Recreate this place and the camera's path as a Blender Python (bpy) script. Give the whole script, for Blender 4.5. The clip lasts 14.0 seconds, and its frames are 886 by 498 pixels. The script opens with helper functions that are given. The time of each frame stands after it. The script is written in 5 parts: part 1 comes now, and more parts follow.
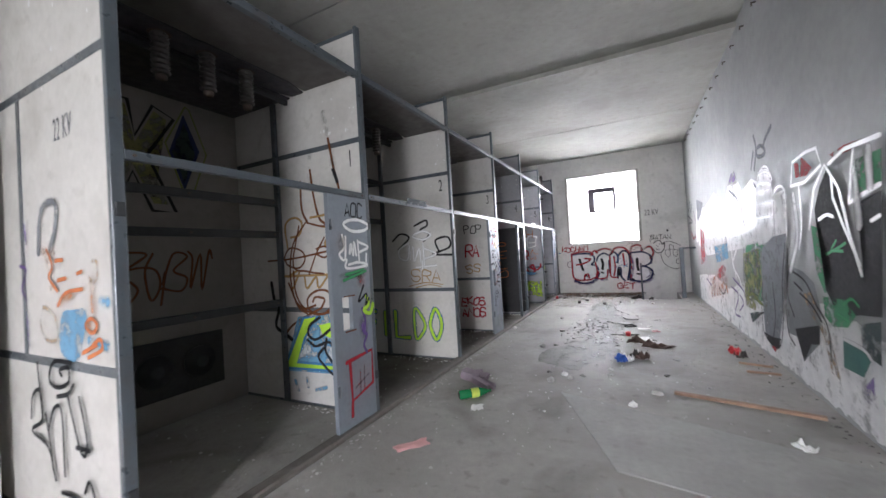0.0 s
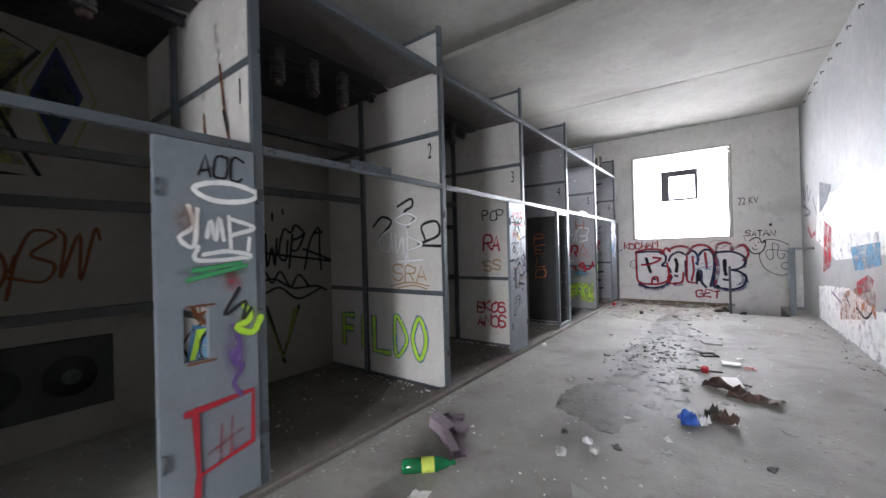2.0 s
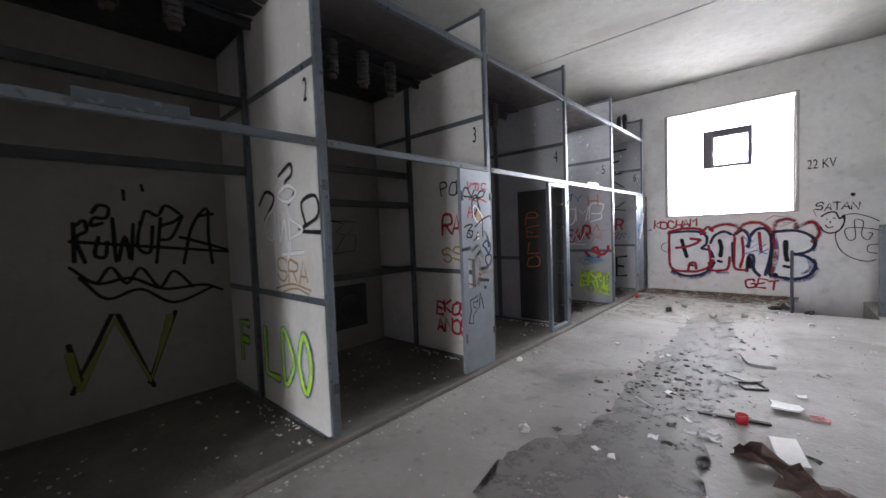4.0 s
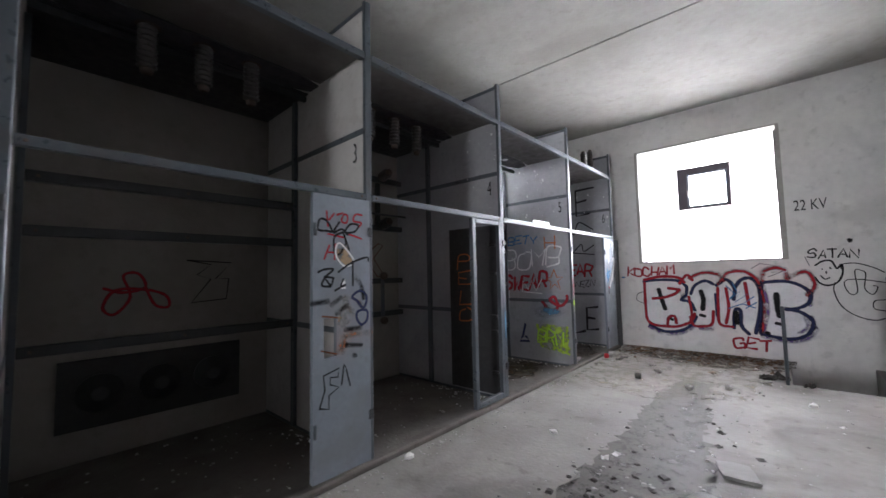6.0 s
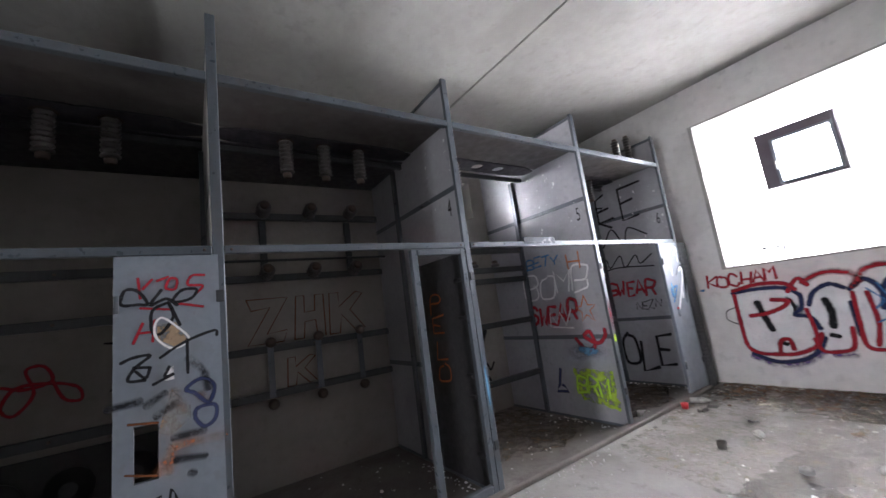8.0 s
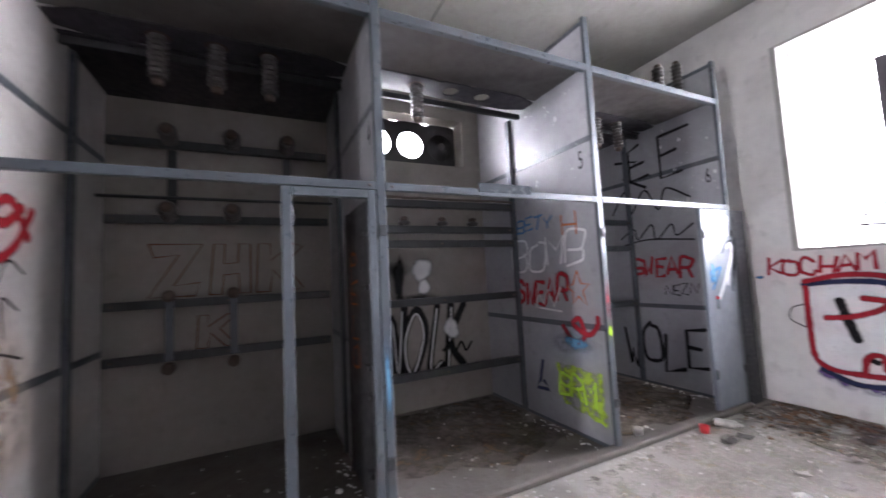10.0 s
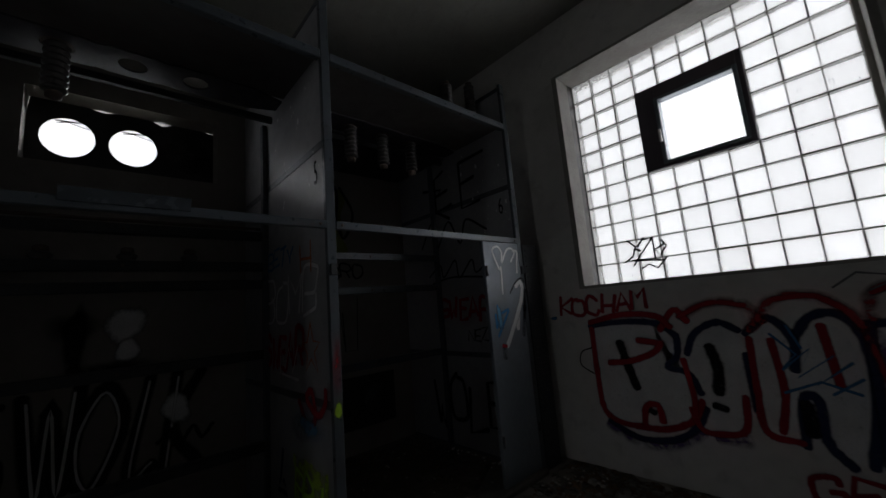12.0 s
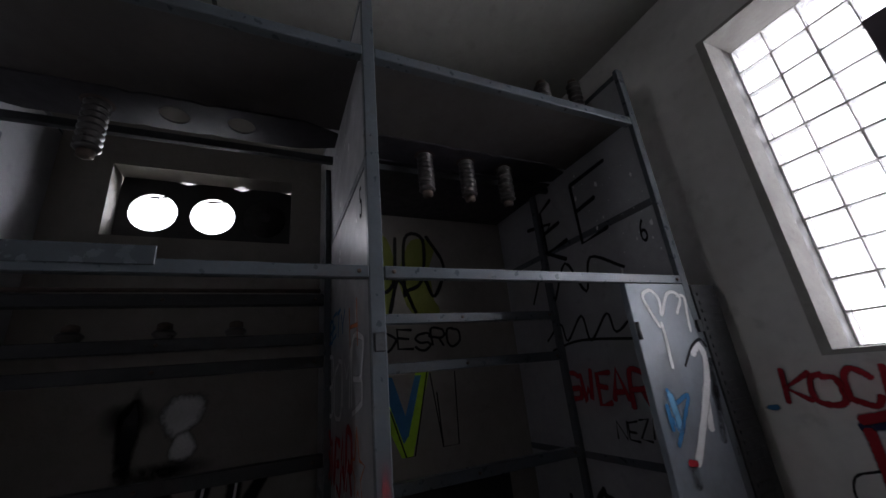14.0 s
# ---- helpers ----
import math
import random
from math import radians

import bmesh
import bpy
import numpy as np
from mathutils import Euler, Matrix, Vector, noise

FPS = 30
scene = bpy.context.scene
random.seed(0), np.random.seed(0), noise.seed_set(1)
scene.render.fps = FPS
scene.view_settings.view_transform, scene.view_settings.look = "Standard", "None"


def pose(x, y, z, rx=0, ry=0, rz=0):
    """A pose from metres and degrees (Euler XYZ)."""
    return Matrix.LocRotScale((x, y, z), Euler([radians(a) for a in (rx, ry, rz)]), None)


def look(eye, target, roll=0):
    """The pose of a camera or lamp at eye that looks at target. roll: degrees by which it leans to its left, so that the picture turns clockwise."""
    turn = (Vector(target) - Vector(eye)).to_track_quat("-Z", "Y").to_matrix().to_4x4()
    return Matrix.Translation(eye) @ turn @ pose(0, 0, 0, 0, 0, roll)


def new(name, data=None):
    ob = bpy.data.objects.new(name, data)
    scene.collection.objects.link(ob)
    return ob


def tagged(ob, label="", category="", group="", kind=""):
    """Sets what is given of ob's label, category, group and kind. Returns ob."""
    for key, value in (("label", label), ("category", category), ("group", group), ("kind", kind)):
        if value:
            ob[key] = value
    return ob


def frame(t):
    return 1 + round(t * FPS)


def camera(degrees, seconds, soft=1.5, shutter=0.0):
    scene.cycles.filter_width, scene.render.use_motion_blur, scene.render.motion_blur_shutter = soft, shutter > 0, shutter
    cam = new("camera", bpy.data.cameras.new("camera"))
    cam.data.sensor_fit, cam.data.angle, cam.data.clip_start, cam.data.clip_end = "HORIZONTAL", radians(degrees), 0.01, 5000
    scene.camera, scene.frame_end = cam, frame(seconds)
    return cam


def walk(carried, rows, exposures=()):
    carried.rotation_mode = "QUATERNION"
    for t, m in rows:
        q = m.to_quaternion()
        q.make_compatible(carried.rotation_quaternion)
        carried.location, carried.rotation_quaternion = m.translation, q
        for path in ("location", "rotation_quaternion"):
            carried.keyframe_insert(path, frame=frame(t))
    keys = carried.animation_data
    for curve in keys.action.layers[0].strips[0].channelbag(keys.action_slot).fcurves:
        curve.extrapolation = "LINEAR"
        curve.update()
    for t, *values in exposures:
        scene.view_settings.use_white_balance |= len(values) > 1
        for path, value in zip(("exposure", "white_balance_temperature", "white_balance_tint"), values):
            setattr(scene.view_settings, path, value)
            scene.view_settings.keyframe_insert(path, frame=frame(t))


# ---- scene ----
cam = camera(99.2, 14.0, shutter=0.4)
PATH = [
    (0, (-0.011, -0.124, 1.443), (-0.915, 1.66, 1.476), -3.4),
    (0.5, (-0.042, 0.25, 1.389), (-0.988, 2.008, 1.5), -2.5),
    (1, (-0.024, 0.64, 1.391), (-1.04, 2.363, 1.438), -3.7),
    (1.5, (0.044, 1.111, 1.404), (-1.169, 2.701, 1.404), -1.8),
    (2, (0.003, 1.536, 1.4), (-1.187, 3.143, 1.407), -1.5),
    (4.5, (0.052, 3.613, 1.417), (-1.312, 5.073, 1.315), -2.3),
    (5, (0.025, 3.973, 1.375), (-1.306, 5.466, 1.386), -1.3),
    (5.5, (0.054, 4.309, 1.403), (-1.171, 5.88, 1.578), -3.5),
    (6, (0.177, 4.651, 1.423), (-1.164, 6.129, 1.554), -1.2),
    (6.5, (0.355, 5.013, 1.424), (-0.924, 6.55, 1.448), -2.7),
    (7, (0.373, 5.469, 1.451), (-0.97, 6.941, 1.622), -6.3),
    (9.5, (0.167, 7.279, 1.525), (-1.69, 7.993, 1.732), -3.6),
    (10, (0.01, 7.622, 1.452), (-1.785, 8.492, 1.601), -2.9),
    (10.5, (-0.006, 8.027, 1.5), (-1.54, 9.302, 1.644), -6.6),
    (11, (0.007, 8.448, 1.47), (-1.514, 9.738, 1.613), -4.3),
    (11.5, (-0.008, 8.825, 1.46), (-1.435, 10.198, 1.743), -3.9),
    (12, (-0.095, 9.142, 1.48), (-1.556, 10.474, 1.782), -4.8),
    (12.5, (-0.208, 9.483, 1.5), (-1.831, 10.573, 1.92), -2.5),
    (13, (-0.402, 9.641, 1.535), (-2.067, 10.59, 2.106), -0.8),
    (13.5, (-0.632, 9.69, 1.583), (-2.311, 10.584, 2.2), -4.5),
    (14, (-0.787, 9.788, 1.6), (-2.494, 10.6, 2.254), -5.7),
]
walk(cam, [(t, look(eye, target, roll)) for t, eye, target, roll in PATH],
     exposures=[(0, 0.9, 6250, 15), (1.0, 1.05, 6250, 15), (2, 0.98, 6250, 15), (5, 0.8, 6250, 16), (7, 0.55, 6250, 16), (9.5, 1.4, 6250, 23), (10.1, 1.05, 6250, 22), (10.5, -0.1, 6250, 19), (11.0, -2.3, 6250, 18), (11.6, -3.35, 6450, 12), (12.5, -3.75, 6450, 11), (13.4, -2.95, 6400, 14), (14.0, -2.0, 6250, 18)])


# ---- world and light ----
world = bpy.data.worlds.new("sky")
scene.world = world
world.use_nodes = True
wn = world.node_tree
sky = wn.nodes.new("ShaderNodeTexSky")
sky.sky_type = "NISHITA"
sky.sun_disc = False
sky.sun_elevation, sky.sun_rotation = radians(48), radians(200)
wn.nodes["Background"].inputs["Strength"].default_value = 0.12
wn.links.new(sky.outputs[0], wn.nodes["Background"].inputs["Color"])


def lamp(name, kind, m, energy, color=(1, 1, 1), sx=1.0, sy=1.0):
    d = bpy.data.lights.new(name, kind)
    d.energy, d.color = energy, color
    if kind == "AREA":
        d.shape, d.size, d.size_y = "RECTANGLE", sx, sy
    ob = new(name, d)
    ob.matrix_world = m
    return ob


sun = lamp("sun", "SUN", look((0, 0, 10), (2.0, 5.4, 0)), 0.8, (1, 0.96, 0.9))
sun.data.angle = radians(12)
# daylight of the overcast sky in the window openings
lamp("window_daylight", "AREA", look((-0.85, 13.0, 2.6), (-0.85, 0, 2.4)), 430, (0.95, 0.97, 1.0), 2.3, 2.3)
lamp("rear_daylight", "AREA", look((0.25, -4.35, 1.35), (-0.5, 0, 1.45)), 160, (0.96, 0.98, 1.0), 1.1, 2.2)
lamp("vent_daylight", "AREA", look((-4.62, 9.2, 3.0), (0, 9.2, 2.6)), 110, (0.95, 0.98, 1.0), 1.0, 0.45)

# ---- materials ----


def mat(name, col, rough=0.6, metal=0.0, var=0.12, scale=3.0, bump=0.15, bscale=60.0, stain=None, stain_amt=0.5, stain_scale=1.2, island=0.0, spec=0.5):
    m = bpy.data.materials.new(name)
    m.use_nodes = True
    nt = m.node_tree
    b = nt.nodes["Principled BSDF"]
    b.inputs["Roughness"].default_value, b.inputs["Metallic"].default_value = rough, metal
    b.inputs["Specular IOR Level"].default_value = spec
    tc = nt.nodes.new("ShaderNodeTexCoord")
    geo = nt.nodes.new("ShaderNodeNewGeometry")
    oi = nt.nodes.new("ShaderNodeObjectInfo")

    def tex(sc, det=6.0, dist=0.0):
        n = nt.nodes.new("ShaderNodeTexNoise")
        n.inputs["Scale"].default_value, n.inputs["Detail"].default_value, n.inputs["Distortion"].default_value = sc, det, dist
        nt.links.new(geo.outputs["Position"], n.inputs["Vector"])
        return n.outputs["Fac"]

    def ramp(src, lo, hi, a=0.0, c=1.0):
        n = nt.nodes.new("ShaderNodeMapRange")
        for i, v in enumerate((lo, hi, a, c)):
            n.inputs[i + 1].default_value = v
        nt.links.new(src, n.inputs[0])
        return n.outputs[0]

    def mix(fac, a, c, how="MIX"):
        n = nt.nodes.new("ShaderNodeMix")
        n.data_type, n.blend_type = "RGBA", how
        for key, v in (("Factor_Float", fac), ("A_Color", a), ("B_Color", c)):
            s = [i for i in n.inputs if i.identifier == key][0]
            if hasattr(v, "is_output"):
                nt.links.new(v, s)
            else:
                s.default_value = v if key == "Factor_Float" else (*v, 1)
        return [o for o in n.outputs if o.identifier == "Result_Color"][0]

    lo, hi = [max(0, c * (1 - var)) for c in col], [min(1, c * (1 + var)) for c in col]
    out = mix(ramp(tex(scale), 0.3, 0.7), lo, hi)
    out = mix(ramp(tex(scale * 14, 4), 0.35, 0.75, 0, 0.35), out, [c * 0.72 for c in col])
    if stain:
        out = mix(ramp(tex(stain_scale, 8, 1.0), 0.52, 0.68, 0, stain_amt), out, stain)
        out = mix(ramp(tex(stain_scale * 9, 5), 0.6, 0.7, 0, stain_amt * 0.7), out, stain)
    if island:
        out = mix(ramp(oi.outputs["Random"], 0, 1, 0, island), out, [c * 0.6 for c in col])
    nt.links.new(out, b.inputs["Base Color"])
    nt.links.new(ramp(tex(scale * 5), 0.3, 0.7, max(0.05, rough - 0.12), min(1, rough + 0.12)), b.inputs["Roughness"])
    if bump:
        bp = nt.nodes.new("ShaderNodeBump")
        bp.inputs["Strength"].default_value, bp.inputs["Distance"].default_value = bump, 0.01
        nt.links.new(tex(bscale, 8), bp.inputs["Height"])
        nt.links.new(bp.outputs[0], b.inputs["Normal"])
    return m


M_FLOOR = mat("worn_concrete", (0.3, 0.287, 0.266), 0.75, 0, 0.2, 1.1, 0.5, 35, (0.13, 0.12, 0.11), 0.6, 0.9)
# brown dirt tone, taken darker so the bays look shaded and bounce less
M_FLOOR_IN = mat("darkened_dusty_concrete", (0.12, 0.108, 0.096), 0.9, 0, 0.25, 1.6, 0.5, 35, (0.07, 0.055, 0.045), 0.6, 1.6)
M_PLASTER = mat("pale_plaster", (0.72, 0.705, 0.68), 0.8, 0, 0.06, 0.9, 0.35, 28, (0.4, 0.39, 0.37), 0.4, 0.7)
M_RIGHT = mat("glossy_grey_paint", (0.35, 0.355, 0.35), 0.62, 0, 0.06, 0.8, 0.25, 14, (0.27, 0.28, 0.28), 0.5, 0.5, spec=0.15)
M_CEIL = mat("grey_concrete_ceiling", (0.37, 0.363, 0.33), 0.85, 0, 0.12, 0.7, 0.4, 22, (0.28, 0.27, 0.24), 0.6, 0.8)
# soiled cream, darkened past its own tone to carry the bays' shade
M_BACK = mat("darkened_soiled_cream_plaster", (0.26, 0.242, 0.218), 0.8, 0, 0.1, 0.9, 0.35, 28, (0.17, 0.155, 0.135), 0.5, 0.8)
M_REVEAL = mat("dusty_reveal_plaster", (0.36, 0.345, 0.32), 0.85, 0, 0.1, 3, 0.3, 30, (0.22, 0.2, 0.18), 0.5, 2)
M_WHITE = mat("white_limewash", (0.78, 0.77, 0.74), 0.8, 0, 0.05, 2, 0.3, 30)
M_PANEL = mat("cream_fibre_board", (0.56, 0.54, 0.51), 0.42, 0, 0.07, 1.4, 0.12, 24, (0.36, 0.34, 0.31), 0.5, 1.1)
M_GREYB = mat("grey_sheet_panel", (0.33, 0.33, 0.345), 0.42, 0, 0.1, 1.4, 0.1, 16, (0.2, 0.2, 0.21), 0.5, 1.1)
M_STEEL = mat("blue_grey_steel_paint", (0.085, 0.1, 0.114), 0.36, 0.2, 0.12, 4, 0.12, 40, (0.09, 0.08, 0.075), 0.5, 3)
M_DOOR = mat("grey_door_paint", (0.195, 0.222, 0.255), 0.42, 0.15, 0.08, 2, 0.12, 18, (0.16, 0.17, 0.18), 0.6, 2)
M_SIGN = mat("dark_enamel_plate", (0.06, 0.07, 0.08), 0.22, 0.1, 0.1, 4, 0.08, 30, (0.04, 0.04, 0.04), 0.4, 6)
M_DARK = mat("dark_grey_bar_paint", (0.042, 0.044, 0.047), 0.5, 0.3, 0.2, 5, 0.15, 50)
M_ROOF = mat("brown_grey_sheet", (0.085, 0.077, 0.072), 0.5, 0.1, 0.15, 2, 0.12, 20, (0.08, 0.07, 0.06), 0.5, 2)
M_BLACK = mat("black_plate", (0.022, 0.021, 0.022), 0.6, 0, 0.2, 4, 0.1, 40)
M_PLATE = mat("dark_plum_plate", (0.032, 0.029, 0.035), 0.5, 0.1, 0.2, 3, 0.12, 30)
M_CERAMIC = mat("grey_brown_porcelain", (0.055, 0.049, 0.045), 0.35, 0, 0.15, 6, 0.05, 30)
M_CAP = mat("rusty_cast_cap", (0.1, 0.075, 0.06), 0.7, 0.3, 0.3, 20, 0.3, 60)
M_VENT = mat("plum_window_frame", (0.11, 0.09, 0.11), 0.45, 0, 0.15, 4, 0.1, 40)
M_MORTAR = mat("grey_mortar", (0.6, 0.59, 0.57), 0.9, 0, 0.15, 8, 0.4, 60)

M_GROUND = mat("grass_ground", (0.07, 0.1, 0.04), 0.9, 0, 0.3, 2, 0.5, 20)
M_SKY = bpy.data.materials.new("overcast_sky")
M_SKY.use_nodes = True
sb = M_SKY.node_tree.nodes["Principled BSDF"]
sb.inputs["Base Color"].default_value = (0, 0, 0, 1)
sb.inputs["Emission Color"].default_value, sb.inputs["Emission Strength"].default_value = (0.97, 0.98, 1.0, 1), 16.0

M_GLASS = bpy.data.materials.new("ribbed_glass_block")
M_GLASS.use_nodes = True
gt = M_GLASS.node_tree
gt.nodes.remove(gt.nodes["Principled BSDF"])
g_tr, g_gl, g_mx, g_tl, g_m2 = [gt.nodes.new(n) for n in ("ShaderNodeBsdfTransparent", "ShaderNodeBsdfGlossy", "ShaderNodeMixShader", "ShaderNodeBsdfTranslucent", "ShaderNodeMixShader")]
g_w, g_oi, g_cr, g_geo = [gt.nodes.new(n) for n in ("ShaderNodeTexWave", "ShaderNodeObjectInfo", "ShaderNodeMapRange", "ShaderNodeNewGeometry")]
gt.links.new(g_geo.outputs["Position"], g_w.inputs["Vector"])
g_w.inputs["Scale"].default_value, g_w.inputs["Distortion"].default_value = 16, 0.4
g_w.bands_direction = "X"
g_cr.inputs[3].default_value, g_cr.inputs[4].default_value = 0.84, 0.96
gt.links.new(g_w.outputs["Fac"], g_cr.inputs[0])
g_n, g_r2, g_r3, g_mu, g_mv, g_cc = [gt.nodes.new(n) for n in ("ShaderNodeTexNoise", "ShaderNodeMapRange", "ShaderNodeMapRange", "ShaderNodeMath", "ShaderNodeMath", "ShaderNodeCombineColor")]
g_n.inputs["Scale"].default_value, g_n.inputs["Detail"].default_value = 14, 8
gt.links.new(g_geo.outputs["Position"], g_n.inputs["Vector"])
gt.links.new(g_n.outputs["Fac"], g_r2.inputs[0])
g_r2.inputs[1].default_value, g_r2.inputs[2].default_value, g_r2.inputs[3].default_value, g_r2.inputs[4].default_value = 0.28, 0.4, 0.85, 1.0
gt.links.new(g_oi.outputs["Random"], g_r3.inputs[0])
g_r3.inputs[3].default_value, g_r3.inputs[4].default_value = 0.9, 1.0
g_mu.operation = g_mv.operation = "MULTIPLY"
gt.links.new(g_cr.outputs[0], g_mu.inputs[0])
gt.links.new(g_r2.outputs[0], g_mu.inputs[1])
gt.links.new(g_mu.outputs[0], g_mv.inputs[0])
gt.links.new(g_r3.outputs[0], g_mv.inputs[1])
for ch in ("Red", "Green", "Blue"):
    gt.links.new(g_mv.outputs[0], g_cc.inputs[ch])
gt.links.new(g_cc.outputs[0], g_tr.inputs["Color"])
g_gl.inputs["Roughness"].default_value = 0.15
g_mx.inputs[0].default_value, g_m2.inputs[0].default_value = 0.08, 0.25
gt.links.new(g_tr.outputs[0], g_m2.inputs[1])
gt.links.new(g_tl.outputs[0], g_m2.inputs[2])
gt.links.new(g_m2.outputs[0], g_mx.inputs[1])
gt.links.new(g_gl.outputs[0], g_mx.inputs[2])
gt.links.new(g_mx.outputs[0], gt.nodes["Material Output"].inputs[0])

# ---- mesh helpers ----


def add_box(bm, x0, x1, y0, y1, z0, z1, bevel=0.0):
    m = Matrix.LocRotScale(((x0 + x1) / 2, (y0 + y1) / 2, (z0 + z1) / 2), None, (abs(x1 - x0), abs(y1 - y0), abs(z1 - z0)))
    r = bmesh.ops.create_cube(bm, size=1, matrix=m)
    if bevel:
        es = list({e for v in r["verts"] for e in v.link_edges})
        bmesh.ops.bevel(bm, geom=es, offset=bevel, segments=1, affect="EDGES", profile=0.5)
    return bm


def box(x0, x1, y0, y1, z0, z1, bevel=0.0):
    return add_box(bmesh.new(), x0, x1, y0, y1, z0, z1, bevel)


def part(name, bm, material, parent=None, label=""):
    me = bpy.data.meshes.new(name)
    bm.to_mesh(me)
    bm.free()
    me.materials.append(material)
    ob = new(name, me)
    ob.parent = parent
    if label:
        ob["label"] = label
    return ob


def thing(name, label, category, group="", kind="", at=(0, 0, 0)):
    ob = new(name)
    ob.empty_display_size = 0.1
    ob.matrix_world = Matrix.Translation(at)
    return tagged(ob, label, category, group, kind)


def structure(name, bm, material, label, category):
    return tagged(part(name, bm, material), label, category, "", "structure")


def add_turned(bm, prof, n=20, m=Matrix()):
    """A body of revolution about z from (radius, height) pairs."""
    rings = [[bm.verts.new(m @ Vector((r * math.cos(2 * math.pi * i / n), r * math.sin(2 * math.pi * i / n), z))) for i in range(n)] for r, z in prof]
    for a, c in zip(rings, rings[1:]):
        for i in range(n):
            f = bm.faces.new((a[i], a[(i + 1) % n], c[(i + 1) % n], c[i]))
            f.smooth = True
    bm.faces.new(rings[0][::-1])
    bm.faces.new(rings[-1])
    return bm


# ---- plan ----
FX, BX = -2.2, -4.0            # front of the cubicles, rear wall
PY = [0.79] + [0.82 + 1.868 * i for i in range(1, 7)]   # partitions
RX, EY, CZ = 1.36, 12.42, 4.3   # long wall, window wall, ceiling
RAIL, ROOF, TOP = 2.03, 3.175, 3.61

# ---- setting ----
bm = box(BX - 0.3, RX + 0.3, -4.4, 10.9, -0.3, 0)
add_box(bm, BX - 0.3, 0.15, 10.9, EY, -1.2, 0)
add_box(bm, 0.99, RX, 10.9, EY, -1.2, 0)
add_box(bm, 0.15, 0.99, 10.9, EY, -1.2, -1.0)
add_box(bm, 0.15, 0.99, 10.6, 10.9, -1.2, -0.3)
structure("floor", bm, M_FLOOR, "worn grey concrete floor with stains and dust", "floor")
structure("wall_east", box(RX, RX + 0.3, -4.4, EY + 0.3, -1.2, CZ + 0.3), M_RIGHT, "long grey painted wall covered in spray paint", "wall")
WX0, WX1, WZ0, WZ1 = -1.865, 0.215, 1.535, 3.655
bm = bmesh.new()
add_box(bm, BX - 0.3, WX0, EY, EY + 0.5, -1.2, CZ + 0.3)
add_box(bm, WX1, RX, EY, EY + 0.5, -1.2, CZ + 0.3)
add_box(bm, WX0, WX1, EY, EY + 0.5, -1.2, WZ0)
add_box(bm, WX0, WX1, EY, EY + 0.5, WZ1, CZ + 0.3)
structure("wall_north", bm, M_PLASTER, "pale plaster end wall with a large window opening", "wall")
# rear wall of the cubicles, with the high vent opening of the fifth bay
VY0, VY1, VZ0, VZ1 = 8.64, 9.9, 2.8, 3.38
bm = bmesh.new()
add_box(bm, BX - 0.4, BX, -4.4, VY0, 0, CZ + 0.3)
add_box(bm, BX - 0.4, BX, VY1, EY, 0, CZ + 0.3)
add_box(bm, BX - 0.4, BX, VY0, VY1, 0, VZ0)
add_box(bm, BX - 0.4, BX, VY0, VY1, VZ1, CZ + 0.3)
structure("wall_west", bm, M_BACK, "soiled cream plaster rear wall, darkened for the shade in the cubicles", "wall")
structure("wall_return", box(BX, -3.58, -4.1, 0.70, 0, CZ), M_WHITE, "white limewashed wall beside the first cubicle", "wall")
# unseen end wall; the darkened plaster keeps its bounce light low
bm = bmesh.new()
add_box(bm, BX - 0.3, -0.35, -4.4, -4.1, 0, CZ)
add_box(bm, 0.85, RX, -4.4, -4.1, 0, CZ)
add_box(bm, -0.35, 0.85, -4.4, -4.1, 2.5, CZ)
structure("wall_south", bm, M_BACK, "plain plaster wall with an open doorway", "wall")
bm = bmesh.new()
add_box(bm, BX, RX, -4.1, 0.2, CZ, CZ + 0.3)
add_box(bm, BX, RX, 0.22, 3.1, CZ, CZ + 0.3)
add_box(bm, BX, RX, 3.12, 6.1, CZ, CZ + 0.3)
add_box(bm, BX, RX, 6.1, 9.3, CZ - 0.07, CZ + 0.3)
add_box(bm, BX, RX, 9.33, EY, CZ - 0.07, CZ + 0.3)
add_box(bm, BX, RX, -4.1, EY, CZ + 0.31, CZ + 0.5)
structure("ceiling", bm, M_CEIL, "grey concrete slab ceiling with joints and damp smudges", "ceiling")

# thin floor sheets; the darker colour adds shade in all bays but the first
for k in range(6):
    structure("cubicle_floor", box(BX, FX - 0.06, PY[k] + 0.03, PY[k + 1] - 0.03, 0, 0.006), M_FLOOR if k == 0 else M_FLOOR_IN, "dirty concrete cubicle floor, darkened for bay shade except the first", "floor")
structure("ground", box(-150, 150, -150, 150, -1.5, -1.3), M_GROUND, "grass outside the building", "ground")
# bright overcast distance outside the openings
for nm, bx in (("backdrop", box(-90, 90, 80, 80.2, -1.3, 70)), ("backdrop", box(-80.2, -80, -80, 80, -1.3, 70)), ("backdrop", box(-90, 90, -80.2, -80, -1.3, 70))):
    structure(nm, bx, M_SKY, "bright white overcast sky in the distance", "sky")

# ---- window of glass blocks ----
win = thing("window_1", "large glass block window with a small dark vent sash", "window", kind="structure", at=(0, 0, 0))
GY = 12.75
GX0, GX1, GZ0, GZ1 = -1.815, 0.14, 1.56, 3.63
rev = bmesh.new()
add_box(rev, WX0, GX0, EY - 0.004, EY + 0.2, WZ0, WZ1)
add_box(rev, GX1 + 0.03, WX1, EY - 0.004, GY + 0.1, WZ0, WZ1)
add_box(rev, GX1, GX1 + 0.03, GY - 0.06, GY + 0.06, GZ0, GZ1)
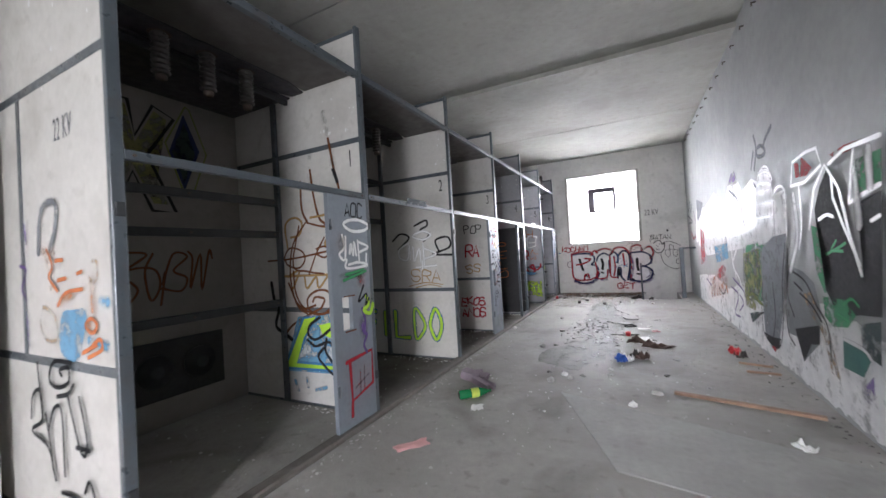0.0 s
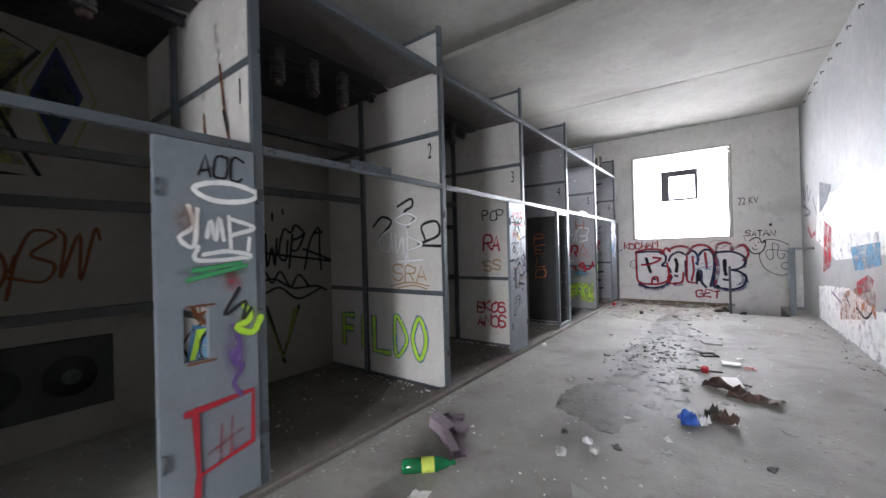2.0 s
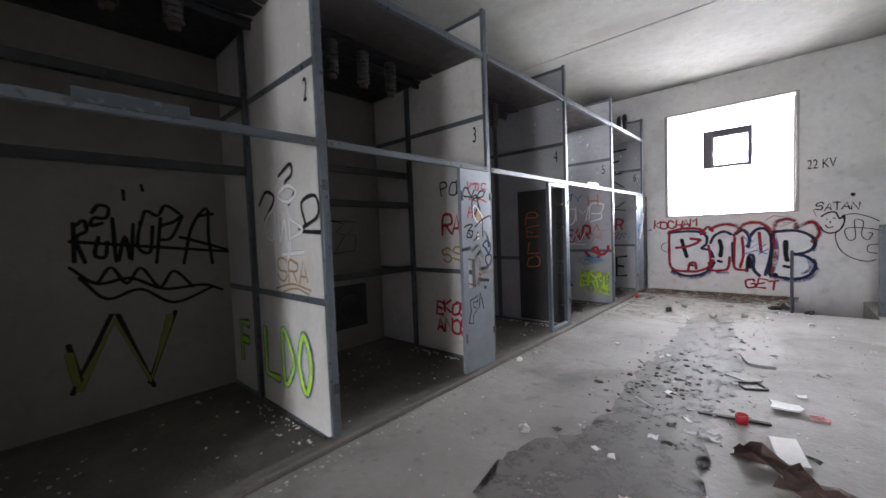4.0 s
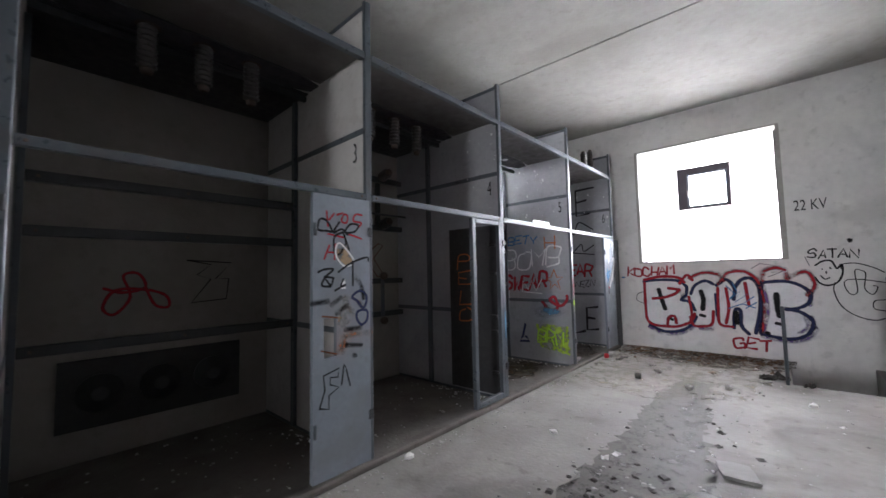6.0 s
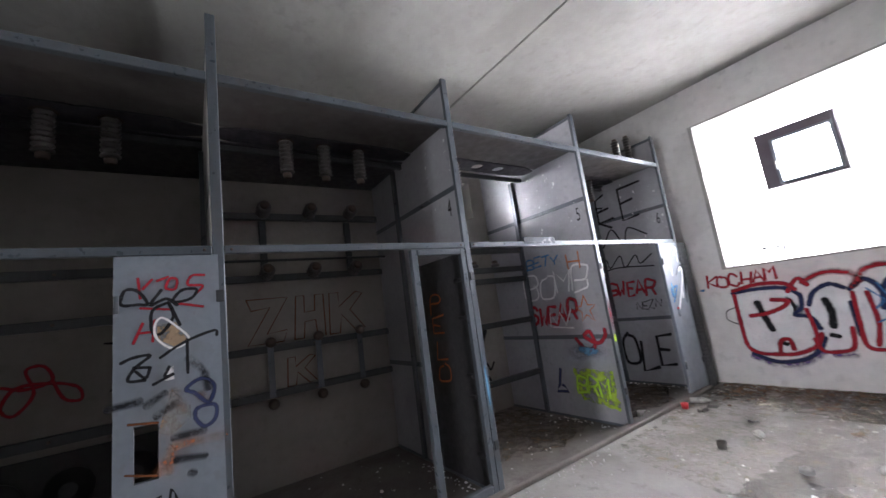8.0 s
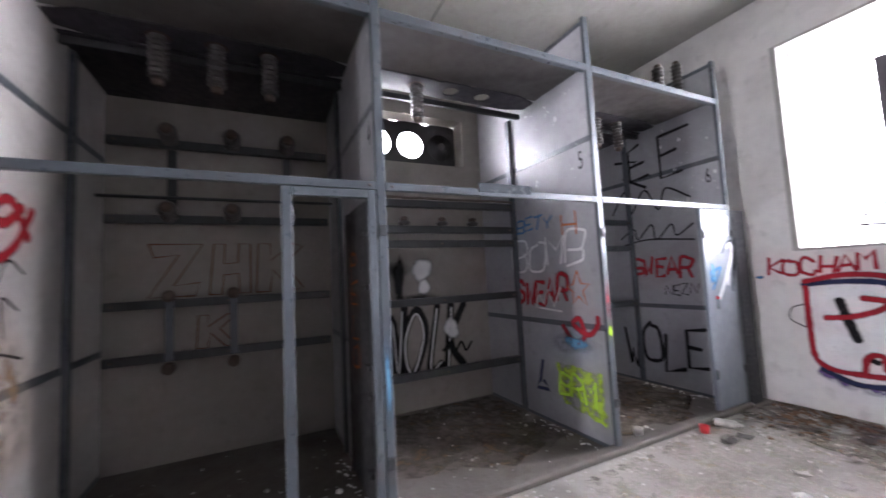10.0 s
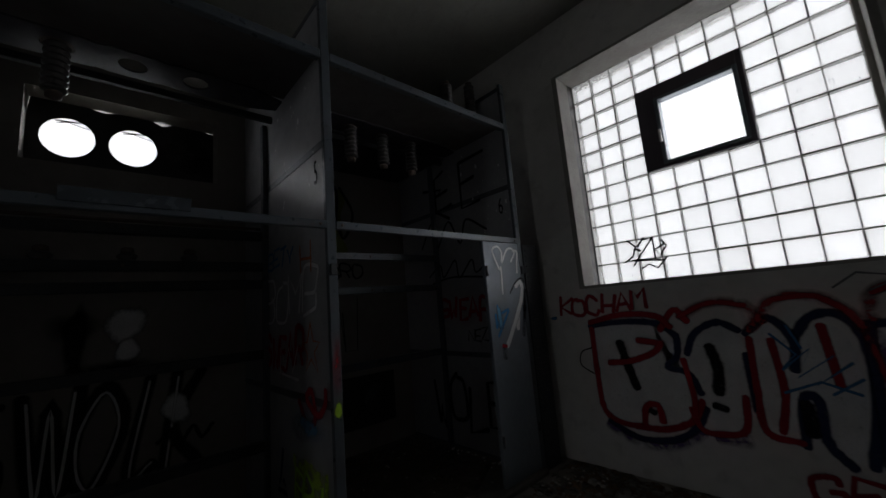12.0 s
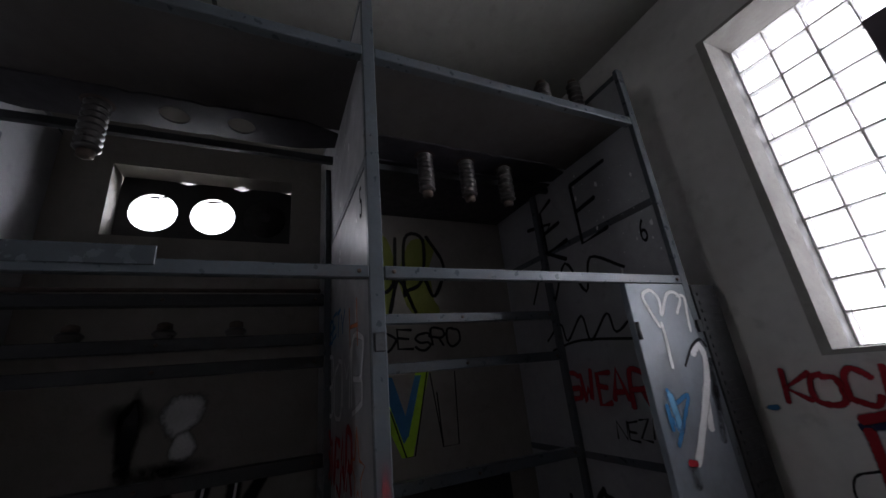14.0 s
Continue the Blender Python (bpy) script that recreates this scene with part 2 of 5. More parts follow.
add_box(rev, GX0, GX1 + 0.03, EY - 0.004, GY + 0.1, GZ1, WZ1)
add_box(rev, GX0, GX1 + 0.03, EY - 0.015, GY + 0.1, WZ0, GZ0)
part("window_frame", rev, M_REVEAL, win, "pale worn plaster reveal")
# inner half of the left reveal; brown colour stands in for its shade
part("side_lining", box(WX0, GX0 - 0.003, EY + 0.2, GY + 0.1, WZ0, WZ1), M_ROOF, win, "inner side of the reveal, its shade coloured dark brown")
NCOL, NROW = 10, 11
PX, PZ = (GX1 - GX0) / NCOL, (GZ1 - GZ0) / NROW
SC0, SC1, SR0, SR1 = 3, 7, 5, 9
blk = bmesh.new()
add_box(blk, -PX / 2 + 0.005, PX / 2 - 0.005, -0.04, 0.04, -PZ / 2 + 0.005, PZ / 2 - 0.005, 0.01)
blk_me = bpy.data.meshes.new("glass_block")
blk.to_mesh(blk_me)
blk.free()
blk_me.materials.append(M_GLASS)
mor = bmesh.new()
jrng = random.Random(5)
for i in range(NCOL + 1):
    for j in range(NROW):
        if not (SC0 < i < SC1 and SR0 <= j < SR1):
            q = jrng.uniform(0.003, 0.0075)
            add_box(mor, GX0 + i * PX - q, GX0 + i * PX + q, GY - 0.03, GY + 0.03, GZ0 + j * PZ + 0.008, GZ0 + (j + 1) * PZ - 0.008)
for j in range(NROW + 1):
    for i in range(NCOL):
        if not (SC0 <= i < SC1 and SR0 < j < SR1):
            q = jrng.uniform(0.003, 0.008)
            add_box(mor, GX0 + i * PX, GX0 + (i + 1) * PX, GY - 0.03, GY + 0.03, GZ0 + j * PZ - q, GZ0 + j * PZ + q)
part("mortar", mor, M_MORTAR, win, "grey mortar joints")
for i in range(NCOL):
    for j in range(NROW):
        if SC0 <= i < SC1 and SR0 <= j < SR1:
            continue
        o = new("glass_block", blk_me)
        o.parent = win
        o.matrix_world = pose(GX0 + (i + 0.5) * PX, GY, GZ0 + (j + 0.5) * PZ)
        o.visible_shadow = False
sx0, sx1, sz0, sz1 = GX0 + SC0 * PX, GX0 + SC1 * PX, GZ0 + SR0 * PZ, GZ0 + SR1 * PZ
sash = thing("vent_sash", "", "")
sash.parent = win
for k, (a, c, d, e) in enumerate(((sx0, sx0 + 0.15, sz0, sz1), (sx1 - 0.035, sx1, sz0, sz1), (sx0 + 0.15, sx1 - 0.035, sz1 - 0.12, sz1), (sx0 + 0.15, sx1 - 0.035, sz0, sz0 + 0.03))):
    part("frame", box(a, c, GY - 0.06, GY + 0.05, d, e, 0.004), M_VENT, sash, "dark plum frame")

for k, (a, c, d, e) in enumerate(((sx0 + 0.15, sx0 + 0.185, sz0 + 0.03, sz1 - 0.12), (sx1 - 0.065, sx1 - 0.035, sz0 + 0.03, sz1 - 0.12), (sx0 + 0.185, sx1 - 0.065, sz1 - 0.15, sz1 - 0.12), (sx0 + 0.185, sx1 - 0.065, sz0 + 0.03, sz0 + 0.055))):
    part("sash_bar", box(a, c, GY - 0.075, GY + 0.02, d, e, 0.004), M_DOOR, sash, "blue-grey inner sash bar")
part("sash_handle", box(sx0 + 0.155, sx0 + 0.175, GY - 0.11, GY - 0.076, sz0 + 0.22, sz0 + 0.33, 0.005), M_WHITE, sash, "white sash handle")

# ---- cubicles ----
BOARD = 0.018


def partition(y, k):
    p = thing("cubicle_partition", "cream board cubicle partition in a blue-grey steel frame" if k < 5 else "grey sheet cubicle partition in a blue-grey steel frame", "partition", "cubicle partitions")
    x0, x1, xs = BX, FX - 0.03, -3.34
    for a, c, d, e in ((x0, x1, 0.02, 0.95), (x0, xs - 0.02, 0.99, 2.55), (xs + 0.02, x1, 0.99, 2.55), (x0, x1, 2.59, TOP - 0.03)):
        part("panel", box(a, c, y - BOARD, y + BOARD, d, e, 0.003), M_GREYB if k > 3 else M_PANEL, p)
    for a, c, d, e in ((x0, x1, 0.945, 0.995), (x0, x1, 2.545, 2.595), (xs - 0.025, xs + 0.025, 0.995, 2.545), (x0, x1, TOP - 0.04, TOP), (x0, x1, 0, 0.03)):
        part("cover_strip", box(a, c, y - BOARD - 0.004, y + BOARD + 0.004, d, e, 0.002), M_STEEL, p)
    part("front_post", box(FX - 0.035, FX, y - 0.03, y + 0.03, 0, TOP + 0.02, 0.004), M_STEEL, p)
    for z in (0.35, 1.72):
        part("post_clip", box(FX, FX + 0.015, y - 0.02, y + 0.022, z, z + 0.07, 0.003), M_DARK, p)
    for s in (-1, 1):
        if (k, s) not in ((0, -1), (6, 1)):
            part("inner_post", box(xs - 0.03, xs + 0.03, y + s * 0.024, y + s * 0.06, 0.03, ROOF - 0.03, 0.003), M_STEEL, p)
    return p


for k, y in enumerate(PY):
    partition(y, k)


def insulator(x, y, z, m, n=9, r=0.055, step=0.038, name="bushing_insulator"):
    o = thing(name, "ribbed grey-brown porcelain insulator with an iron cap", "insulator", "porcelain insulators")
    o.matrix_world = Matrix.Translation((x, y, z)) @ m
    prof = [(r * 0.8, 0)]
    for i in range(n):
        b = i * step
        prof += [(r * 0.75, b + 0.004), (r, b + step * 0.45), (r, b + step * 0.6), (r * 0.75, b + step - 0.003)]
    part("ribbed_body", add_turned(bmesh.new(), prof), M_CERAMIC, o)
    part("cap", add_turned(bmesh.new(), [(r * 0.5, n * step - 0.005), (r * 0.62, n * step), (r * 0.62, n * step + 0.03), (r * 0.3, n * step + 0.04)], 14), M_CAP, o)
    return o


def plate_with_holes(x0, x1, y0, y1, z, t, holes, r):
    """A flat plate with round holes in a row along y."""
    bm = bmesh.new()
    cuts = [y0] + [(a + c) / 2 for a, c in zip(holes, holes[1:])] + [y1]
    xc, n = (x0 + x1) / 2, 24
    for h, a, c in zip(holes, cuts, cuts[1:]):
        rim, edge = [], []
        for i in range(n):
            w = 2 * math.pi * (i + 0.5) / n
            dx, dy = math.cos(w), math.sin(w)
            s = min((x1 - xc) / abs(dx), ((c - h) if dy > 0 else (h - a)) / abs(dy))
            rim.append((xc + r * dx, h + r * dy))
            edge.append((xc + s * dx, h + s * dy))
        vs = {}
        for lay, zz in (("u", z + t), ("d", z)):
            vs[lay] = [[bm.verts.new((*q, zz)) for q in ring] for ring in (rim, edge)]
        for i in range(n):
            j = (i + 1) % n
            for lay in "ud":
                A, B = vs[lay]
                bm.faces.new((A[i], A[j], B[j], B[i]) if lay == "d" else (B[i], B[j], A[j], A[i]))
            bm.faces.new((vs["u"][0][i], vs["u"][0][j], vs["d"][0][j], vs["d"][0][i]))
            bm.faces.new((vs["u"][1][j], vs["u"][1][i], vs["d"][1][i], vs["d"][1][j]))
    bmesh.ops.recalc_face_normals(bm, faces=bm.faces)
    return bm


UP, DOWN = Matrix(), pose(0, 0, 0, 180)
TOX = pose(0, 0, 0, 0, 90)
for k in range(6):
    y0, y1 = PY[k] + 0.035, PY[k + 1] - 0.035
    mid = (y0 + y1) / 2
    roof = thing("cubicle_roof", "brown-grey sheet steel cubicle roof with bushing plate", "roof", "cubicle roofs")
    part("sheet", box(-2.87, FX - 0.05, y0, y1, ROOF, ROOF + 0.012), M_ROOF, roof)
    part("front_beam", box(FX - 0.05, FX + 0.002, PY[k] + 0.032, PY[k + 1] - 0.032, ROOF - 0.035, ROOF + 0.025, 0.004), M_STEEL, roof)
    if k != 4:
        part("rear_sheet", box(BX, -3.09, y0, y1, ROOF - 0.029, ROOF - 0.015), M_PLATE, roof)
    part("rear_angle", box(-3.16, -3.12, y0, y1, ROOF - 0.085, ROOF - 0.036, 0.003), M_DARK, roof)
    hs = [mid - 0.34, mid, mid + 0.34]
    part("bushing_plate", plate_with_holes(-3.12, -2.83, y0, y1, ROOF - 0.0135, 0.0125, hs, 0.075), M_PLATE, roof)
    for i, h in enumerate(hs):
        if k == 4 and i > 0:
            continue
        insulator(-2.975, h, ROOF + 0.03, DOWN, 9, 0.06)
        part("flange", add_turned(bmesh.new(), [(0.11, ROOF - 0.008), (0.11, ROOF + 0.008), (0.06, ROOF + 0.02)], 16, Matrix.Translation((-2.975, h, 0))), M_CAP, roof)
    rail = thing("cross_rail", "blue-grey steel cross rail between cubicle posts", "rail", "cubicle rails")
    part("bar", box(FX - 0.035, FX + 0.004, PY[k] + 0.032, PY[k + 1] - 0.032, RAIL - 0.025, RAIL + 0.025, 0.003), M_STEEL, rail)
    for yb in (PY[k] + 0.07, PY[k + 1] - 0.07):
        part("bolt", add_turned(bmesh.new(), [(0.009, 0), (0.009, 0.006), (0.006, 0.009)], 6, Matrix.Translation((FX + 0.004, yb, RAIL)) @ TOX), M_CAP, rail)

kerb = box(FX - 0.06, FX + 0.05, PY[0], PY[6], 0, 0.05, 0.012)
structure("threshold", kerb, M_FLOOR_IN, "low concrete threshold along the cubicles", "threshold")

# mounting bars in the bays: (bay, x, heights)
for k, x, zs in ((0, -3.34, (2.09, 1.76, 1.05)), (1, -3.34, (2.56, 1.99)), (2, -3.34, (2.1, 1.75, 0.99)), (3, -3.88, (2.72, 2.06, 1.345, 0.905)), (4, -3.34, (2.17, 1.92, 1.78, 1.23, 0.55)), (5, -3.34, (2.03, 1.7, 1.0))):
    for z in zs:
        b = box(x - 0.03, x + 0.03, PY[k] + 0.062, PY[k + 1] - 0.062, z - 0.035, z + 0.035, 0.004)
        mb = thing("mounting_bar", "dark steel mounting bar across the cubicle", "bar", "cubicle mounting bars")
        part("channel", b, M_DARK if k < 5 else M_STEEL, mb)
        for yb in (PY[k] + 0.12, PY[k + 1] - 0.12, (PY[k] + PY[k + 1]) / 2):
            part("bolt", add_turned(bmesh.new(), [(0.011, 0), (0.011, 0.008), (0.007, 0.012)], 6, Matrix.Translation((x + 0.03, yb, z)) @ TOX), M_CAP, mb)
for k in (0, 2, 5):
    y1 = PY[k + 1] - 0.3
    pl = thing("wall_plate", "black steel plate with three round covers on the wall", "plate", "low wall plates")
    part("plate", box(BX, BX + 0.03, y1 - 1.3, y1, 0.26, 0.8, 0.004), M_BLACK, pl)
    for i in range(3):
        part("cover", add_turned(bmesh.new(), [(0.15, 0), (0.15, 0.02), (0.06, 0.03), (0.055, 0.06)], 24, Matrix.Translation((BX + 0.03, y1 - 0.25 - 0.4 * i, 0.53)) @ TOX), M_DARK, pl)

# vent plate of the fifth bay, with two open holes
vp = thing("vent_plate", "black vent plate with two open round holes", "vent")
bm = plate_with_holes(0, VZ1 - VZ0, VY0, VY1, 0, 0.015, [VY0 + 0.235, VY0 + 0.65, VY0 + 1.05], 0.165)
bmesh.ops.transform(bm, matrix=Matrix.Translation((BX - 0.22, 0, VZ0)) @ Matrix(((0, 0, 1, 0), (0, 1, 0, 0), (1, 0, 0, 0), (0, 0, 0, 1))), verts=bm.verts)
part("plate", bm, M_BLACK, vp)
part("cover", add_turned(bmesh.new(), [(0.17, 0), (0.17, 0.012), (0.05, 0.02), (0.045, 0.06)], 24, Matrix.Translation((BX - 0.206, VY0 + 1.05, (VZ0 + VZ1) / 2)) @ TOX), M_BLACK, vp)


for h in (VY0 + 0.235, VY0 + 0.65):
    for dy, dz, w, hh, a in ((0.02, 0.145, 0.2, 0.012, 4), (0.06, 0.12, 0.13, 0.007, -14), (-0.03, 0.13, 0.09, 0.006, 17)):
        o = part("torn_flap", box(-0.004, 0.004, -w / 2, w / 2, -hh / 2, hh / 2, 0.001), M_DARK, vp)
        o.matrix_world = pose(BX - 0.225, h + dy, (VZ0 + VZ1) / 2 + dz, a)


def door(y0, y1, label, hole=None):
    d = thing("cubicle_door", label, "door", "cubicle doors")
    z0, z1 = 0.055, RAIL - 0.03
    x0, x1 = FX - 0.03, FX + 0.008
    bm = bmesh.new()
    if hole:
        a, c, e, f = hole
        add_box(bm, x0, x1, y0, a, z0, z1)
        add_box(bm, x0, x1, c, y1, z0, z1)
        add_box(bm, x0, x1, a, c, z0, e)
        add_box(bm, x0, x1, a, c, f, z1)
    else:
        add_box(bm, x0, x1, y0, y1, z0, z1, 0.004)
    part("leaf", bm, M_DOOR, d)
    for z in (0.35, 1.7):
        part("hinge", add_turned(bmesh.new(), [(0.012, z), (0.012, z + 0.09)], 8, Matrix.Translation((x1 + 0.006, y0 + 0.012, 0))), M_STEEL, d)
    return d


door(2.17, 2.657, "narrow grey steel door with graffiti and a cut-out", (2.28, 2.4, 0.86, 1.14))
door(5.95, 6.42, "narrow grey steel door with scribbled tags", (6.03, 6.13, 0.86, 1.13))
door(11.51, 11.99, "narrow grey steel door with white drips of paint")
fr = thing("door_frame", "empty blue-grey steel door frame", "door frame")
for a, c, d, e in ((7.725, 7.78, 0.05, RAIL - 0.03), (8.205, 8.255, 0.05, RAIL - 0.03), (7.78, 8.205, RAIL - 0.08, RAIL - 0.03), (7.78, 8.205, 0.05, 0.11)):
    part("frame_bar", box(FX - 0.04, FX + 0.006, a, c, d, e, 0.004), M_STEEL, fr)
lf = thing("open_door_leaf", "black steel door leaf standing open inside the cubicle", "door")
part("leaf", box(-2.95, -2.235, 8.225, 8.25, 0.06, 1.97, 0.004), M_BLACK, lf)
part("stile", box(-2.95, -2.92, 8.216, 8.224, 0.06, 1.97, 0.002), M_BLACK, lf)
for z in (0.3, 0.75, 0.92, 1.4, 1.72):
    part("latch", box(-2.33, -2.24, 8.18, 8.224, z, z + 0.03, 0.004), M_BLACK, lf)
ln = thing("leaning_panel", "dark louvred steel panel leaning beside the wall", "panel")
part("panel", box(FX - 0.04, FX, 12.07, 12.3, 0, 2.0, 0.004), M_DARK, ln)
for i in range(38):
    part("louvre", box(FX, FX + 0.006, 12.1, 12.27, 0.08 + i * 0.05, 0.1 + i * 0.05), M_DARK, ln)

# fuse gear on the bars of the fourth bay
for i, y in enumerate((6.93, 7.4, 7.86)):
    for z in (2.72, 2.06):
        insulator(-3.85, y, z + 0.03, pose(0, 0, 0, 0, 75), 4, 0.07, 0.04, "post_insulator")
    lk = thing("fuse_link", "grey steel fuse link strap between two bars", "fuse link", "fuse links")
    part("strap", box(-3.846, -3.835, y - 0.03, y + 0.03, 0.875, 1.375, 0.002), M_STEEL, lk)
    for z in (0.82, 1.41):
        part("clamp", add_turned(bmesh.new(), [(0.035, 0), (0.05, 0.03), (0.05, 0.07), (0.025, 0.1)], 12, Matrix.Translation((-3.86, y, z)) @ TOX), M_CAP, lk)
for y in (6.93, 7.86):
    tagged(part("gear_upright", box(-3.95, -3.915, y - 0.035, y + 0.035, 2.095, 2.685, 0.004), M_DARK), "dark steel upright joining two mounting bars", "bar", "gear uprights")
tagged(part("drive_rod", add_turned(bmesh.new(), [(0.014, 0), (0.014, 1.7)], 10, pose(-3.83, PY[3] + 0.02, 2.24, -90) @ Matrix.Diagonal((1, 1, 1.08, 1))), M_DARK), "thin dark steel drive rod", "rod")
for y in (8.85, 9.25, 9.6):
    insulator(-3.34, y, 1.957, UP, 1, 0.06, 0.05, "stub_insulator")
rods = tagged(part("contact_rod", add_turned(bmesh.new(), [(0.012, 0), (0.012, 1.7)], 10, pose(-3.29, 8.37, 2.22, -90)), M_CAP), "rusty steel contact rod across the cubicle", "rod")
# insulators standing on the last roof
insulator(-2.5, 11.55, ROOF + 0.012, UP, 10, 0.06, 0.042, "standing_insulator")
insulator(-2.5, 11.88, ROOF + 0.012, UP, 12, 0.055, 0.044, "standing_insulator")

# rail posts at the stair pit
tagged(part("pit_rail_post", add_turned(bmesh.new(), [(0.02, 0), (0.02, 0.93), (0.012, 0.94)], 14, Matrix.Translation((0.11, 10.86, 0))), M_STEEL), "thin grey steel rail post in the floor", "post")
cp = thing("corner_post", "grey steel post with a short arm to the wall", "post")
part("flange", box(1.0, 1.1, 11.15, 11.165, 0, 1.24, 0.003), M_STEEL, cp)
part("web", box(1.04, 1.06, 11.166, 11.25, 0, 1.24, 0.003), M_STEEL, cp)
part("arm", box(1.0, RX, 11.15, 11.2, 1.241, 1.28, 0.003), M_STEEL, cp)
# cable hooks under the ceiling
for i in range(15):
    y = 4.2 + i * 0.52
    h = bmesh.new()
    add_box(h, RX - 0.035, RX, y, y + 0.018, 4.06, 4.072)
    add_box(h, RX - 0.045, RX - 0.035, y, y + 0.018, 4.03, 4.072)
    tagged(part("cable_hook", h, M_CAP), "small rusty cable hook on the wall", "hook", "cable hooks")
# name plates on the rails
for k, (a, c) in ((1, (3.38, 3.81)), (4, (8.985, 9.44))):
    tagged(part("sign_plate", box(FX + 0.005, FX + 0.012, a, c, RAIL + 0.0, RAIL + 0.065, 0.002), M_SIGN), "small painted sign plate on the cross rail", "sign", "rail plates")

# ---- spray paint ----


def paint(name, col, rough=0.8, cover=1.0):
    """Spray paint: strokes thin out at their edges; cover below 1 lets the ground show through in speckles."""
    m = mat(name, col, rough, 0, 0.12, 6, 0.05, 30, spec=0.08)
    nt = m.node_tree
    n, geo, uv, sep, av, add, edge, mul, r = [nt.nodes.new("ShaderNode" + k) for k in ("TexNoise", "NewGeometry", "UVMap", "SeparateXYZ", "Math", "Math", "MapRange", "Math", "MapRange")]
    n.inputs["Scale"].default_value, n.inputs["Detail"].default_value, n.inputs["Roughness"].default_value = (7, 9, 0.75) if cover < 1 else (40, 5, 0.7)
    nt.links.new(geo.outputs["Position"], n.inputs["Vector"])
    r.inputs[1].default_value, r.inputs[2].default_value = (0.72 - 0.5 * cover, 0.9 - 0.5 * cover) if cover < 1 else (0.22, 0.42)
    r.inputs[3].default_value = 0.0 if cover < 1 else 0.6
    r.inputs[4].default_value = min(0.97, cover + 0.15)
    nt.links.new(n.outputs["Fac"], r.inputs[0])
    nt.links.new(uv.outputs[0], sep.inputs[0])
    av.operation, add.operation, mul.operation = "ABSOLUTE", "MULTIPLY_ADD", "MULTIPLY"
    nt.links.new(sep.outputs[0], av.inputs[0])
    # a ragged fringe: the noise shifts where the stroke thins out
    nt.links.new(n.outputs["Fac"], add.inputs[0])
    nt.links.new(av.outputs[0], add.inputs[2])
    add.inputs[1].default_value = 0.5
    edge.inputs[1].default_value, edge.inputs[2].default_value = (0.55, 1.2) if cover < 1 else (0.85, 1.22)
    edge.inputs[3].default_value, edge.inputs[4].default_value = 1.0, 0.0
    nt.links.new(add.outputs[0], edge.inputs[0])
    nt.links.new(edge.outputs[0], mul.inputs[0])
    nt.links.new(r.outputs[0], mul.inputs[1])
    nt.links.new(mul.outputs[0], nt.nodes["Principled BSDF"].inputs["Alpha"])
    return m


INK = {k: paint(k + "_spray", c) for k, c in dict(black=(0.02, 0.02, 0.022), red=(0.36, 0.026, 0.038), white=(0.8, 0.8, 0.8), green=(0.06, 0.28, 0.12), navy=(0.03, 0.04, 0.1),
       blue=(0.06, 0.2, 0.4), brown=(0.16, 0.06, 0.025), orange=(0.5, 0.16, 0.06), ochre=(0.38, 0.24, 0.1), lime=(0.45, 0.72, 0.06), grey=(0.2, 0.21, 0.22), purple=(0.12, 0.07, 0.22), olive=(0.2, 0.22, 0.06), teal=(0.06, 0.16, 0.14)).items()}
INK["white"] = paint("glossy_white_spray", (0.74, 0.74, 0.74), 0.46)
INK["white"].node_tree.nodes["Principled BSDF"].inputs["Specular IOR Level"].default_value = 0.45
HAZE = {k: paint(k + "_overspray", c, 0.8, v) for k, (c, v) in dict(black=((0.025, 0.025, 0.03), 0.75), red=((0.4, 0.05, 0.06), 0.72), white=((0.78, 0.78, 0.78), 0.85), green=((0.06, 0.25, 0.12), 0.75), blue=((0.16, 0.36, 0.55), 0.7),
        orange=((0.5, 0.2, 0.09), 0.58), grey=((0.2, 0.21, 0.23), 0.85), purple=((0.2, 0.13, 0.33), 0.68), olive=((0.28, 0.28, 0.12), 0.7), lime=((0.5, 0.7, 0.08), 0.65), tan=((0.45, 0.32, 0.2), 0.65), soot=((0.05, 0.035, 0.025), 0.45), dark=((0.04, 0.06, 0.06), 0.8)).items()}

NORTH = lambda u, v, d: (u, EY - d, v)
BACK = lambda u, v, d: (BX + d, u, v)
EAST = lambda u, v, d: (RX - d, u, v)
DOORF = lambda u, v, d: (FX + 0.008 + d, u, v)
PANE = lambda u, v, d: (u, GY - 0.04 - d, v)


def south(k):
    return lambda u, v, d: (u, PY[k] - BOARD - 0.004 - d, v)


def north(k):
    return lambda u, v, d: (u, PY[k] + BOARD + 0.004 + d, v)


rng = random.Random(7)


def smooth(pts, n=5):
    if len(pts) < 3:
        return [Vector(p) for p in pts]
    q = [Vector(p) for p in pts]
    closed = (q[0] - q[-1]).length < 1e-6
    pre, post = (q[-2], q[1]) if closed else (q[0] * 2 - q[1], q[-1] * 2 - q[-2])
    e = [pre] + q + [post]
    out = []
    for i in range(1, len(e) - 2):
        a, b, c, d = e[i - 1:i + 3]
        for j in range(n):
            t = j / n
            out.append(0.5 * (2 * b + (c - a) * t + (2 * a - 5 * b + 4 * c - d) * t * t + (3 * b - a - 3 * c + d) * t ** 3))
    return out + [q[-1]]


def pts_of(text):
    """Points of a drawing, written x,y in hundredths of its box."""
    return [tuple(float(a) / 100 for a in p.split(",")) for p in text.split()]


